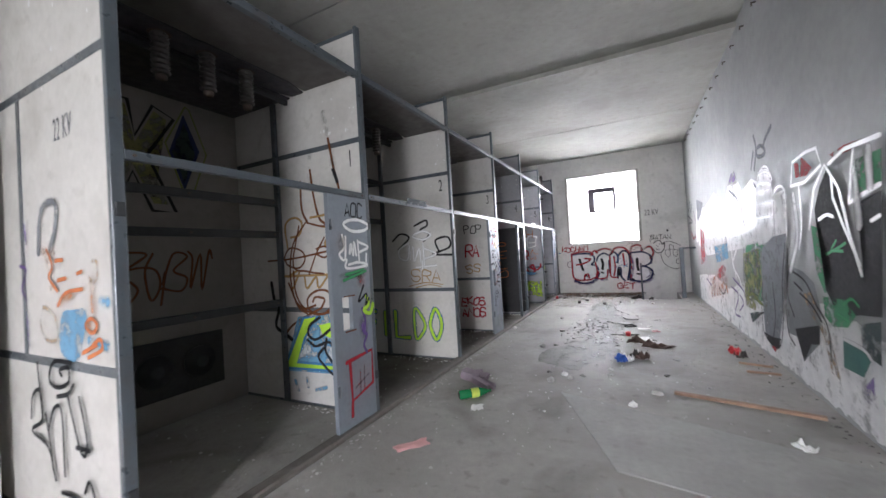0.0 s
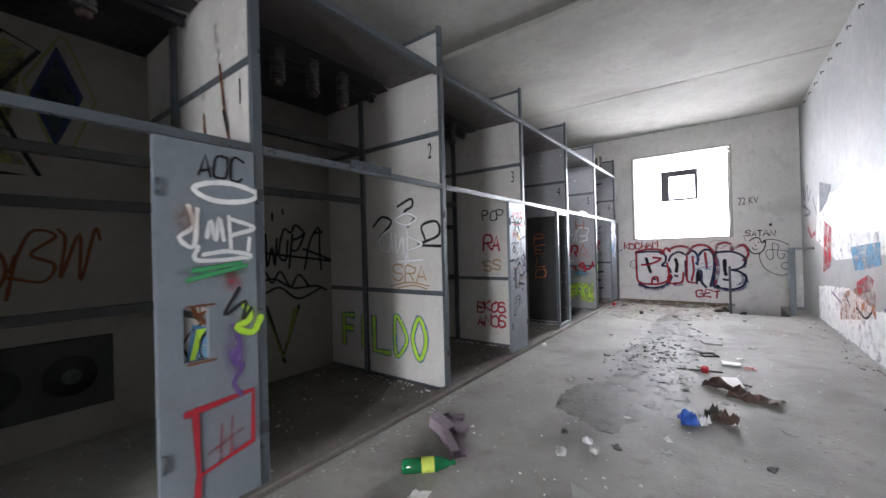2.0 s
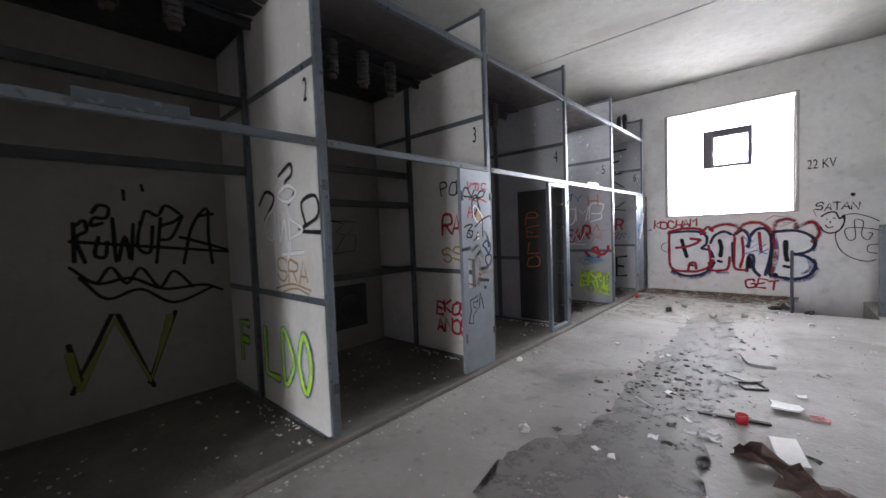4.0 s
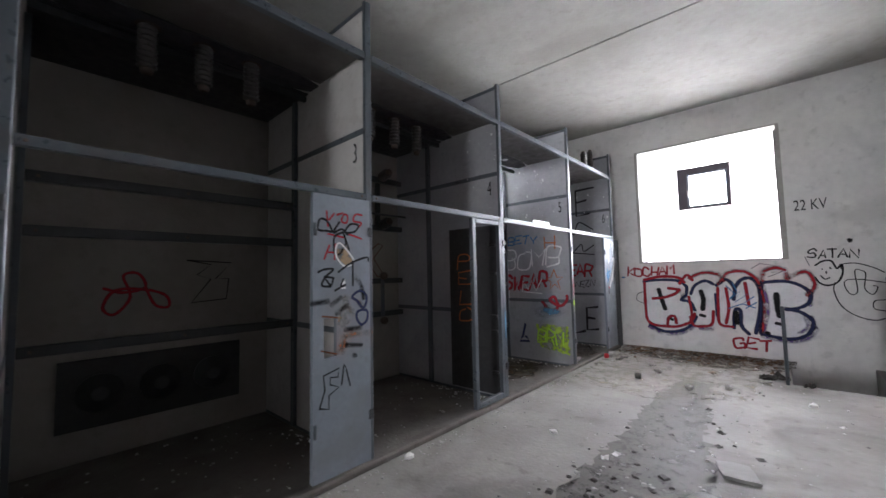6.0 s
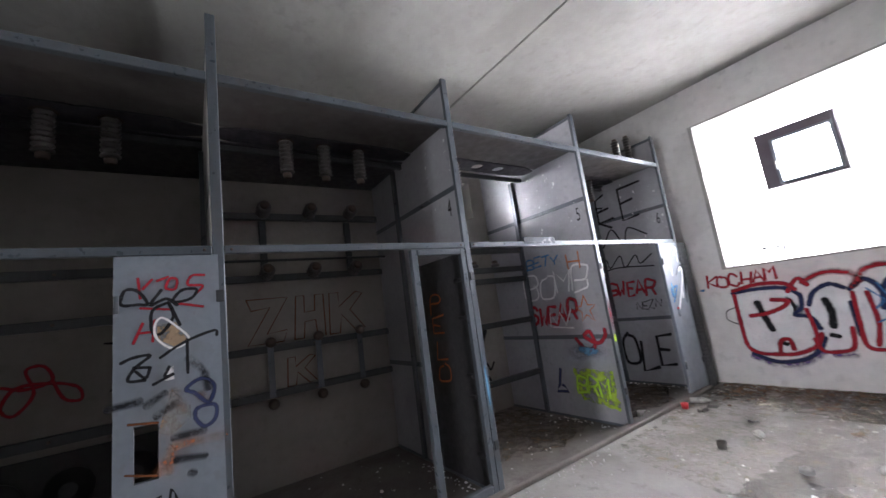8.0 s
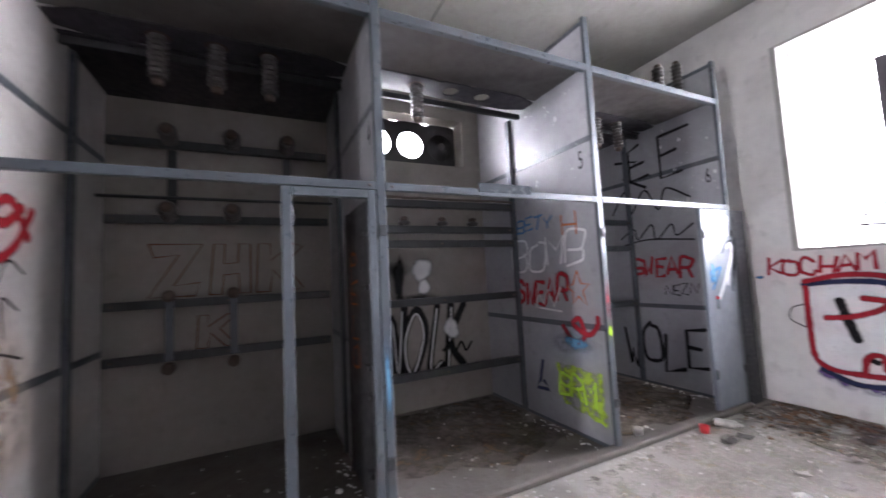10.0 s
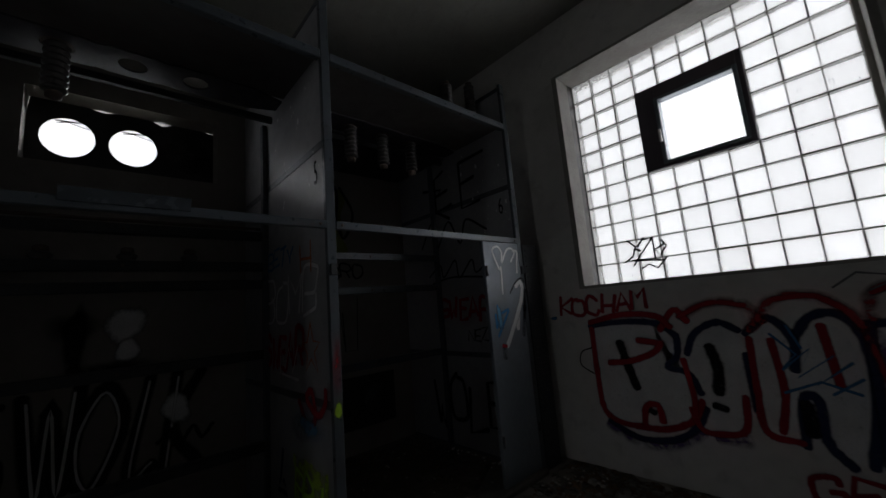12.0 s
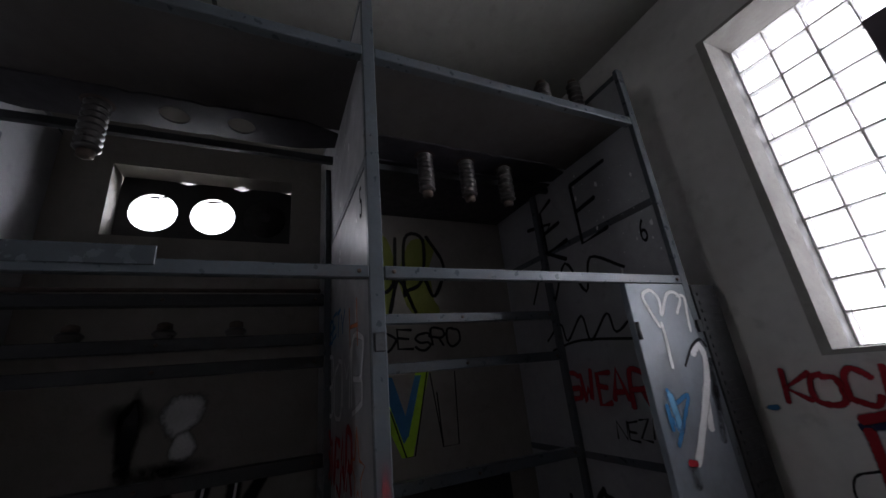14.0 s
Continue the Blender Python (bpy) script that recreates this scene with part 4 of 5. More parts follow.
g.draw(INK["ochre"], -2.95, 1.0, -2.4, 1.1, "0,20 50,70 100,40|20,0 60,40 95,10", 0.013)
for ink, w in (("blue", 0.085), ("lime", 0.055)):
    g.draw(INK[ink], -3.75, 0.3, -3.55, 0.65, "90,100 0,100 0,0|0,55 80,55", w, False)
    g.draw(INK[ink], -3.42, 0.3, -3.38, 0.65, "50,0 50,100", w, False)
    g.draw(INK[ink], -3.22, 0.28, -2.98, 0.66, "0,100 0,0 100,0", w, False)
    g.draw(INK[ink], -2.88, 0.27, -2.72, 0.7, "0,0 0,100 90,60 90,30 0,0", w * 0.7, True)
    g.draw(INK[ink], -2.63, 0.27, -2.46, 0.7, "50,100 0,60 5,30 50,0 98,35 95,70 50,100", w * 0.8, True)
g.done()
g = Tag("red and black words on the board", south(3))
g.word(INK["black"], "POP", -2.85, 1.82, -2.5, 1.96, 0.018)
g.word(INK["red"], "RA", -2.85, 1.4, -2.55, 1.6, 0.03).word(INK["ochre"], "SS", -2.85, 1.1, -2.55, 1.24, 0.02)
g.word(INK["red"], "EKOS", -2.98, 0.48, -2.5, 0.62, 0.03).word(INK["red"], "ANOS", -2.98, 0.28, -2.5, 0.43, 0.03)
g.done()
g = Tag("red and orange spray streaks on the board", north(3))
g.draw(INK["red"], -2.95, 1.45, -2.3, 2.0, "90,100 50,70 20,90|80,60 40,95 10,60|70,100 60,40 30,50 5,90|95,80 60,60", 0.06)
g.blob(HAZE["orange"], -2.5, 1.4, 0.2, 0.13).blob(INK["orange"], -2.55, 1.36, 0.08, 0.06).blob(HAZE["tan"], -2.7, 0.9, 0.3, 0.4)
g.draw(INK["red"], -2.6, 0.4, -2.3, 0.85, "60,100 80,70 40,50 90,30 60,0", 0.05)
g.draw(INK["black"], -2.9, 1.0, -2.4, 1.65, "10,90 40,100 60,80|20,60 50,70 45,40|10,20 60,30", 0.015)
g.done()
g = Tag("white, red and lime tags on the board", south(5))
g.word(INK["white"], "BOMB", -3.4, 1.48, -2.35, 1.78, 0.028)
g.word(INK["blue"], "BETY", -3.3, 1.88, -2.75, 2.0, 0.02).word(INK["orange"], "H", -2.62, 1.78, -2.42, 1.98, 0.018)
g.word(INK["red"], "SWEAR", -3.38, 1.16, -2.6, 1.38, 0.045)
g.draw(INK["white"], -3.05, 1.1, -2.7, 1.3, "0,0 5,90 30,20 50,90 70,10 100,100|10,0 100,-10", 0.02, False)
g.draw(INK["orange"], -2.62, 1.15, -2.35, 1.45, "50,100 30,60 0,55 30,35 20,0 50,25 85,0 70,40 100,60 65,62 50,100", 0.015, False)
g.draw(INK["red"], -2.7, 0.82, -2.28, 1.08, "0,50 30,0 60,20 50,80 30,60 70,30 95,60 98,90", 0.05)
g.blob(HAZE["blue"], -2.6, 0.8, 0.25, 0.1)
g.draw(INK["navy"], -3.12, 0.3, -2.95, 0.58, "60,100 30,30 0,0 100,5 60,30", 0.04, False)
g.fill(HAZE["lime"], -2.85, 0.18, -2.28, 0.62, "5,100 95,90 100,0 20,10 5,100", 0.02, False)
g.word(INK["lime"], "BRM", -2.8, 0.32, -2.34, 0.52, 0.03)
g.done()
g = Tag("black WOLE lettering and red scrawl on the board", south(6))
g.word(INK["black"], "WOLE", -3.55, 0.24, -2.5, 0.68, 0.045)
g.word(INK["red"], "SWEAR", -3.35, 1.34, -2.6, 1.55, 0.04).word(INK["black"], "NEZN", -2.95, 1.12, -2.55, 1.24, 0.015)
g.draw(INK["black"], -3.5, 1.72, -2.5, 2.0, "0,40 20,80 25,30 45,90 50,20 70,80 75,30 95,70|5,10 40,25 95,5", 0.02)
g.draw(INK["black"], -3.5, 2.45, -2.45, 3.05, "35,95 20,85 20,20 45,25|20,50 40,55|60,95 60,10 85,15|60,55 80,60|60,95 95,98|0,70 30,60 10,30 40,0", 0.035, False)
g.draw(INK["black"], -3.6, 2.1, -2.5, 2.5, "0,20 20,90 25,10 45,80 60,10 70,70 95,30", 0.025)
g.done()
g = Tag("orange and blue smears with a black tag below", south(0))
g.draw(HAZE["grey"], 0, 0, 1, 1, "-309,159 -305,181 -294,187 -283,184 -286,170 -293,161", 0.05)
g.draw(HAZE["purple"], 0, 0, 1, 1, "-328,177 -326,166|-337,153 -328,150 -335,139 -328,132|-329,122 -327,105", 0.035)
g.fill(HAZE["blue"], 0, 0, 1, 1, "-280,125 -268,127 -252,127 -256,112 -264,100 -281,102 -285,111 -280,125", 0.0, True)
g.draw(HAZE["blue"], 0, 0, 1, 1, "-250,112 -235,110 -230,110|-236,132 -228,131", 0.06)
g.draw(HAZE["tan"], 0, 0, 1, 1, "-304,128 -309,119 -302,110 -287,111 -289,123 -304,128|-243,152 -238,151 -238,144 -242,141 -247,144", 0.03)
g.draw(INK["orange"], 0, 0, 1, 1, "-297,161 -290,151 -295,145 -284,137|-286,154 -276,154|-284,143 -273,144|-285,129 -274,136 -254,138|-260,146 -254,147|-252,120 -246,123 -240,120 -244,116 -250,117 -252,120|-250,107 -238,113 -236,108 -251,103|-257,105 -241,110", 0.022)
g.draw(HAZE["orange"], 0, 0, 1, 1, "-299,161 -293,148 -292,139|-302,160 -286,158|-281,131 -264,136|-249,120 -242,116|-244,141 -244,127", 0.05)
g.draw(INK["black"], 0, 0, 1, 1, "-270,99 -292,98 -299,88 -290,84 -275,88 -274,96 -285,94 -282,91|-290,79 -276,82 -268,88|-315,96 -310,64|-327,62 -324,75 -313,80 -310,64 -326,55 -304,49 -295,32|-306,68 -300,49 -298,37|-303,58 -294,72 -284,71 -283,37|-276,81 -262,53 -255,60 -262,82|-268,55 -252,56|-288,27 -277,28 -267,28|-260,33 -254,40 -248,32", 0.024)
g.done()

# doors
g = Tag("white crown tag and red square on the door", DOORF)
g.word(INK["black"], "AOC", 2.36, 1.84, 2.6, 1.96, 0.014)
g.draw(INK["white"], 2.34, 1.7, 2.67, 1.8, "0,50 20,90 60,100 100,60 80,10 30,0 0,50", 0.03)
g.draw(INK["white"], 2.25, 1.38, 2.67, 1.68, "15,95 20,60 5,40 20,25 25,90|35,40 40,70 45,35 50,75 55,35|62,80 64,15|64,75 95,60 66,45|25,25 25,0 90,5 60,15 30,10|85,0 88,40", 0.025)
g.blob(HAZE["orange"], 2.3, 1.6, 0.05, 0.09).blob(HAZE["green"], 2.44, 1.32, 0.16, 0.04).blob(HAZE["lime"], 2.6, 1.03, 0.06, 0.09).blob(HAZE["red"], 2.52, 1.26, 0.05, 0.06).blob(HAZE["purple"], 2.53, 0.85, 0.06, 0.15)
g.draw(INK["green"], 2.3, 1.28, 2.6, 1.36, "0,0 100,80|10,60 90,100", 0.025)
g.draw(INK["black"], 2.46, 1.02, 2.62, 1.22, "60,100 10,30 80,60 70,10 100,40", 0.02)
g.draw(INK["lime"], 2.54, 0.92, 2.68, 1.12, "30,100 50,60 0,40 60,20 98,60", 0.04)
g.draw(INK["purple"], 2.48, 0.62, 2.6, 1.02, "30,100 60,70 30,50 70,40 30,20 60,0", 0.025)
g.draw(INK["red"], 2.28, 0.27, 2.63, 0.63, "0,92 97,100 95,20 15,0 12,90|15,0 12,-35", 0.035, False)
g.draw(HAZE["red"], 2.36, 0.3, 2.58, 0.52, "10,30 90,60|35,0 40,90|60,10 65,100", 0.02, False)
g.draw(INK["brown"], 2.3, 0.86, 2.42, 1.14, "-5,102 105,102|-5,-3 105,-3", 0.012, False)
g.done()
g = Tag("dark red and black scribbles on the grey door", DOORF)
g.draw(INK["red"], 0, 0, 1, 1, "605,188 606,177|611,187 607,182|613,186 618,188|617,182 621,181 622,186 619,187 617,182|635,188 629,188 627,183 634,182 631,178|606,172 619,170|634,170 622,173|603,154 607,164|611,154 612,165|605,159 611,159", 0.014)
g.draw(INK["black"], 0, 0, 1, 1, "598,177 600,182 605,181 609,174 605,174 599,174 598,177|615,181 610,173 617,176 622,172|624,180 620,174 628,175 631,180 624,180|618,174 611,170 611,159 615,158 620,166 618,174 623,161", 0.016)
g.fill(HAZE["tan"], 0, 0, 1, 1, "613,162 621,163 626,153 620,150 613,155 613,162", 0.0, False)
g.draw(INK["white"], 0, 0, 1, 1, "612,162 615,166 621,161 627,153 620,149 613,155 612,162", 0.012)
g.fill(HAZE["white"], 0, 0, 1, 1, "616,138 620,140 620,133 616,133 616,138", 0.0, False)
g.fill(HAZE["tan"], 0, 0, 1, 1, "619,128 627,118 627,112 618,105 613,108 615,116 619,128", 0.0, False)
g.draw(INK["black"], 0, 0, 1, 1, "614,145 620,149 628,153 639,156 640,153|626,153 626,143 626,135|598,145 603,147 610,147 604,142 601,136 608,135|603,142 610,141|604,140 608,136 610,141|611,132 620,136 616,135 618,140", 0.015)
g.draw(HAZE["orange"], 0, 0, 1, 1, "619,127 623,123 625,119|613,89 618,96 620,100 642,99|619,94 617,88|631,123 635,118", 0.05)
g.draw(HAZE["black"], 0, 0, 1, 1, "593,124 606,125|608,122 616,127|612,116 621,121|619,104 633,104|620,93 633,91|626,85 628,84|626,143 633,135 635,125", 0.04)
g.draw(INK["navy"], 0, 0, 1, 1, "629,124 625,127 632,131 638,126 635,118 629,124|630,116 638,116 638,109 633,106 629,111 630,116", 0.02)
g.draw(INK["brown"], 0, 0, 1, 1, "601,115 613,113|600,92 612,88", 0.012, False)
g.draw(INK["black"], 0, 0, 1, 1, "599,54 603,65 602,75 614,78 613,72 607,73 607,68 614,65 606,61 606,52 599,54|616,66 618,80 620,75 623,64", 0.013, False)
g.done()
g = Tag("white hearts and blue drips on the door", DOORF)
g.draw(INK["white"], 0, 0, 1, 1, "1169,176 1164,186 1162,193 1169,196 1174,191 1173,182 1181,193 1188,195 1192,191 1186,183|1190,193 1196,192 1194,181 1193,173|1171,178 1171,170 1170,155", 0.022)
g.draw(INK["white"], 0, 0, 1, 1, "1189,161 1195,165 1198,159 1193,145 1176,120 1169,111|1190,142 1186,124", 0.05)
g.draw(INK["black"], 0, 0, 1, 1, "1180,155 1189,164 1198,168 1202,164", 0.016)
g.draw(HAZE["black"], 0, 0, 1, 1, "1199,142 1193,118|1165,111 1165,102|1202,156 1198,139", 0.06)
g.draw(INK["blue"], 0, 0, 1, 1, "1161,145 1163,138 1175,141 1168,131 1159,120|1159,132 1164,125|1158,138 1158,127", 0.026)
g.draw(HAZE["blue"], 0, 0, 1, 1, "1162,142 1164,127", 0.07)
g.draw(INK["red"], 0, 0, 1, 1, "1163,112 1168,111", 0.03)
g.done()
g = Tag("orange vertical letters on the black door leaf", lambda u, v, d: (u, 8.224 - d, v))
for i, ch in enumerate("PELO"):
    g.word(INK["orange"], ch, -2.82, 1.5 - i * 0.22, -2.6, 1.66 - i * 0.22, 0.018)
g.done()
for k, z0, z1, ink in ((5, 1.02, 1.35, "red"), (5, 0.9, 1.0, "lime"), (4, 0.6, 1.1, "blue")):
    g = Tag("short paint smear on a steel post", lambda u, v, d, k=k: (FX - 0.002 + d, u, v))
    g.blob(HAZE[ink] if ink != "lime" else INK["lime"], PY[k], (z0 + z1) / 2, 0.022, (z1 - z0) / 2)
    g.done()

# mural on the long wall, drawn in hundredths of a metre
g = Tag("large faded mural in white, black, green and grey", EAST)
g.fill(HAZE["white"], 0, 0, 1, 1, "300,4 1080,4 1080,60 900,75 760,60 640,85 520,75 400,85 300,70", 0.02, False)
g.fill(HAZE["white"], 0, 0, 1, 1, "1068,217 943,212 835,230 752,196 720,226 656,225 641,207 592,218 561,209 558,194 539,186 545,144 639,130 743,123 951,110 1096,141", 0.0, False)
g.fill(INK["white"], 0, 0, 1, 1, "944,207 836,226 753,192 716,222 657,222 642,204 593,215 564,204 573,176 549,178 552,159 636,148 738,148 939,149", 0.0, False)
g.fill(HAZE["purple"], 0, 0, 1, 1, "719,228 698,241 676,243 663,228 686,227", 0.0, False)
g.fill(HAZE["grey"], 0, 0, 1, 1, "1053,240 964,224 997,202 1060,185", 0.0, False)
g.fill(HAZE["green"], 0, 0, 1, 1, "638,133 586,136 547,133 557,68 599,61 652,64 654,100", 0.0, False)
g.fill(HAZE["blue"], 0, 0, 1, 1, "870,130 753,137 751,112 803,105 853,100", 0.0, False)
g.fill(HAZE["orange"], 0, 0, 1, 1, "943,62 841,80 774,81 773,51 932,25", 0.0, False)
g.fill(HAZE["red"], 0, 0, 1, 1, "846,86 798,99 776,94 791,80 843,71", 0.0, False)
g.fill(HAZE["red"], 0, 0, 1, 1, "1023,172 974,160 983,99 1041,86", 0.0, False)
g.draw(INK["white"], 0, 0, 1, 1, "721,145 680,146 697,124 724,102 682,79 710,63|710,144 725,116 706,83", 0.05)
g.draw(HAZE["grey"], 0, 0, 1, 1, "716,219 665,198 668,168|633,206 647,178 634,159|580,210 560,194 567,175|687,221 686,195", 0.05)
g.draw(INK["purple"], 0, 0, 1, 1, "744,66 700,57 729,26 697,25|690,59 672,49 695,35|728,81 669,68 661,60|976,59 925,50", 0.03)
g.draw(INK["grey"], 0, 0, 1, 1, "616,125 594,130 568,128 574,110 598,104 620,63 652,61|572,105 552,102|648,130 660,88 643,66", 0.035)
g.draw(INK["olive"], 0, 0, 1, 1, "652,61 619,69 592,62 558,60|632,78 600,93 596,77", 0.04)
g.draw(INK["black"], 0, 0, 1, 1, "617,35 594,46 571,52|848,54 811,46 785,57|899,66 877,50", 0.03)
g.fill(HAZE["white"], 0, 0, 1, 1, "580,186 548,222 520,218 509,185 523,140 577,133 587,158", 0.0, False)
g.fill(HAZE["white"], 0, 0, 1, 1, "508,188 474,190 479,136 514,130", 0.0, False)
g.draw(INK["white"], 0, 0, 1, 1, "556,216 534,217 514,210 516,203 559,206|563,196 518,195|567,183 518,180|571,166 524,166|589,130 566,205 544,222 520,218 515,192|518,136 508,188 476,189 478,142", 0.03)
g.fill(HAZE["grey"], 0, 0, 1, 1, "562,130 522,143 478,146 496,84 514,45 526,23 544,25 573,25 576,88", 0.0, False)
g.fill(HAZE["olive"], 0, 0, 1, 1, "652,121 577,130 571,88 610,48 659,48", 0.0, False)
g.fill(HAZE["dark"], 0, 0, 1, 1, "638,40 597,49 591,44 628,29", 0.0, False)
g.draw(INK["black"], 0, 0, 1, 1, "571,88 582,46 573,23 526,20 506,53 500,95 484,136|533,92 530,55 544,26|477,131 489,84 488,62", 0.022)
g.fill(INK["black"], 0, 0, 1, 1, "577,27 544,28 517,32 527,19 558,18", 0.0, False)
g.fill(HAZE["red"], 0, 0, 1, 1, "558,16 530,19 539,12", 0.0, False)
g.fill(INK["grey"], 0, 0, 1, 1, "477,114 443,110 421,102 411,80 418,50 452,27 462,45 491,44 495,72", 0.0, False)
g.fill(HAZE["green"], 0, 0, 1, 1, "418,151 402,148 385,132 374,106 401,95 414,112 416,131", 0.0, False)
g.fill(INK["black"], 0, 0, 1, 1, "396,182 382,193 365,177 374,166 354,132 340,112 334,136 342,163 312,168 322,89 348,86 380,79 399,99 383,114 401,150 409,164", 0.0, False)
g.fill(INK["black"], 0, 0, 1, 1, "472,52 416,66 418,49 437,45 455,24 464,38", 0.0, False)
g.fill(HAZE["tan"], 0, 0, 1, 1, "447,89 428,93 415,79 397,64 396,37 384,29 399,31 406,57 432,73", 0.0, False)
g.draw(INK["black"], 0, 0, 1, 1, "471,109 439,101 419,83 400,68 397,41|454,89 430,82 410,70|494,72 491,44 475,35|466,98 447,92|477,114 486,85 472,64", 0.024)
g.fill(HAZE["red"], 0, 0, 1, 1, "444,209 425,211 407,199 419,194 444,196", 0.0, False)
g.fill(HAZE["green"], 0, 0, 1, 1, "339,192 309,193 311,173 341,168", 0.0, False)
g.fill(HAZE["red"], 0, 0, 1, 1, "375,203 352,205 329,204 330,200 368,199", 0.0, False)
g.fill(INK["teal"], 0, 0, 1, 1, "375,64 349,63 338,57 349,43 377,42", 0.0, False)
g.fill(HAZE["green"], 0, 0, 1, 1, "404,92 369,94 353,85 366,74 390,70 403,76", 0.0, False)
g.fill(HAZE["dark"], 0, 0, 1, 1, "348,80 323,86 326,57 348,61", 0.0, False)
g.fill(HAZE["purple"], 0, 0, 1, 1, "351,34 336,48 337,32 349,25", 0.0, False)
g.draw(INK["white"], 0, 0, 1, 1, "421,148 406,181 384,197 365,177 353,140 341,114|374,170 361,148 342,121|351,164 312,172|351,164 345,186 340,200|378,196 353,202 308,201|374,186 374,170|455,190 448,211 418,214 396,213 389,198 423,189 455,190", 0.035, False)
g.draw(INK["white"], 0, 0, 1, 1, "374,64 347,63 336,58|325,150 314,153|401,155 386,158 375,156|436,187 436,152 446,131", 0.03)
g.draw(INK["green"], 0, 0, 1, 1, "391,127 372,132 359,136|383,130 364,130|381,132 373,138|370,90 357,96 347,92|380,82 363,79", 0.025)
g.draw(HAZE["white"], 0, 0, 1, 1, "450,181 447,142 471,109|340,185 339,147|322,196 322,172", 0.09)
g.draw(HAZE["grey"], 0, 0, 1, 1, "549,248 534,247 521,239 528,235 549,238 551,245|560,265 553,248 566,225|496,259 517,251 526,245|565,247 579,228", 0.05)
g.draw(HAZE["grey"], 0, 0, 1, 1, "1195,247 1185,222 1147,245 1145,216 1112,234|1202,212 1124,192 1183,190|1096,216 1068,186", 0.06)
g.draw(HAZE["red"], 0, 0, 1, 1, "1154,165 1123,149 1085,154", 0.1)
g.done()

# ---- floor stains and litter ----
FLOORP = lambda u, v, d: (u, v, d)
M_STAIN = paint("damp_stain", (0.19, 0.18, 0.168), 0.55, 0.8)
M_DIRT = paint("brown_dirt", (0.17, 0.125, 0.085), 0.95, 0.62)
M_SAND = paint("pale_sand", (0.4, 0.345, 0.275), 0.95, 0.52)
M_SCREED = mat("pale_screed", (0.33, 0.325, 0.31), 0.8, 0, 0.12, 1.5, 0.3, 35, (0.2, 0.19, 0.18), 0.4, 1.2)
M_PAPER = mat("white_paper", (0.78, 0.77, 0.75), 0.7, 0, 0.06, 12, 0.2, 60)
M_PINK = mat("pink_paper", (0.7, 0.36, 0.36), 0.7, 0, 0.1, 10, 0.2, 60)
M_CARD = mat("mauve_cardboard", (0.27, 0.22, 0.255), 0.7, 0, 0.15, 8, 0.2, 60)
M_BROWN = mat("rusty_brown_sheet", (0.09, 0.055, 0.045), 0.6, 0, 0.25, 10, 0.3, 50)
M_WOOD = mat("weathered_wood", (0.3, 0.19, 0.13), 0.8, 0, 0.25, 6, 0.4, 70)
M_GREEN = mat("green_bottle_plastic", (0.01, 0.14, 0.05), 0.15, 0, 0.1, 6, 0.1, 20)
M_YELLOW = mat("yellow_green_label", (0.55, 0.65, 0.1), 0.4, 0, 0.1, 30, 0, 20)
M_BLUEP = mat("blue_wrapper", (0.05, 0.14, 0.5), 0.3, 0, 0.2, 20, 0.3, 40)
M_REDP = mat("red_plastic", (0.6, 0.03, 0.04), 0.35, 0, 0.1, 10, 0.1, 20)
M_CHIP = mat("mixed_rubble", (0.45, 0.44, 0.42), 0.85, 0, 0.35, 25, 0.4, 80)
M_DARKC = mat("dark_rubble", (0.06, 0.055, 0.05), 0.8, 0, 0.4, 25, 0.4, 80)
M_LEAF = mat("dry_brown_litter", (0.16, 0.1, 0.06), 0.9, 0, 0.4, 20, 0.4, 60)


def patch(name, label, mat_, outline, lift, rough=0.05):
    bm = bmesh.new()
    add_area(bm, FLOORP, outline, lift, rough)
    return tagged(part(name, bm, mat_), label, "stain", "", "structure")


rng = random.Random(11)
patch("floor_stain", "dark damp stain along the worn floor", M_STAIN, [(-1.2, 4.75), (-0.7, 4.5), (-0.3, 5.4), (-0.35, 6.6), (-0.2, 7.4), (-0.4, 8.6), (-0.6, 10.3), (-0.9, 10.4), (-1.0, 9.2), (-0.98, 8.0), (-1.0, 7.0), (-0.95, 5.9), (-1.25, 5.2)], 0.003)
patch("dirt_patch", "brown earth and litter along the end wall", M_DIRT, [(-2.1, 12.4), (-2.1, 11.8), (-1.4, 11.5), (-0.6, 11.3), (0.1, 11.6), (0.14, 12.4)], 0.004, 0.08)
patch("dirt_patch", "pale sandy dirt on the floor", M_SAND, [(-2.1, 11.6), (-2.0, 9.6), (-1.2, 9.3), (-0.3, 9.8), (0.0, 11.0), (-0.6, 11.7), (-1.5, 11.9)], 0.0045, 0.08)
patch("dirt_patch", "rusty brown dirt inside the cubicle", M_DIRT, [(-3.9, 10.3), (-2.4, 10.3), (-2.35, 11.3), (-2.8, 11.9), (-3.9, 11.9)], 0.0095, 0.08)
patch("dirt_patch", "rusty brown dirt inside the cubicle", M_DIRT, [(-3.9, 8.4), (-2.8, 8.4), (-2.5, 9.3), (-2.6, 10.0), (-3.9, 10.05)], 0.0095, 0.08)
bm = bmesh.new()
f = bm.faces.new([bm.verts.new((x, y, 0.008)) for x, y in ((-0.75, 3.76), (-0.19, 2.5), (0.9, 2.3), (1.3, 3.0), (0.4, 3.35))])
r = bmesh.ops.extrude_face_region(bm, geom=[f])
bmesh.ops.translate(bm, vec=(0, 0, -0.008), verts=[v for v in r["geom"] if isinstance(v, bmesh.types.BMVert)])
bmesh.ops.recalc_face_normals(bm, faces=bm.faces)
structure("screed_patch", bm, M_SCREED, "thin pale screed patch with a broken edge", "floor")


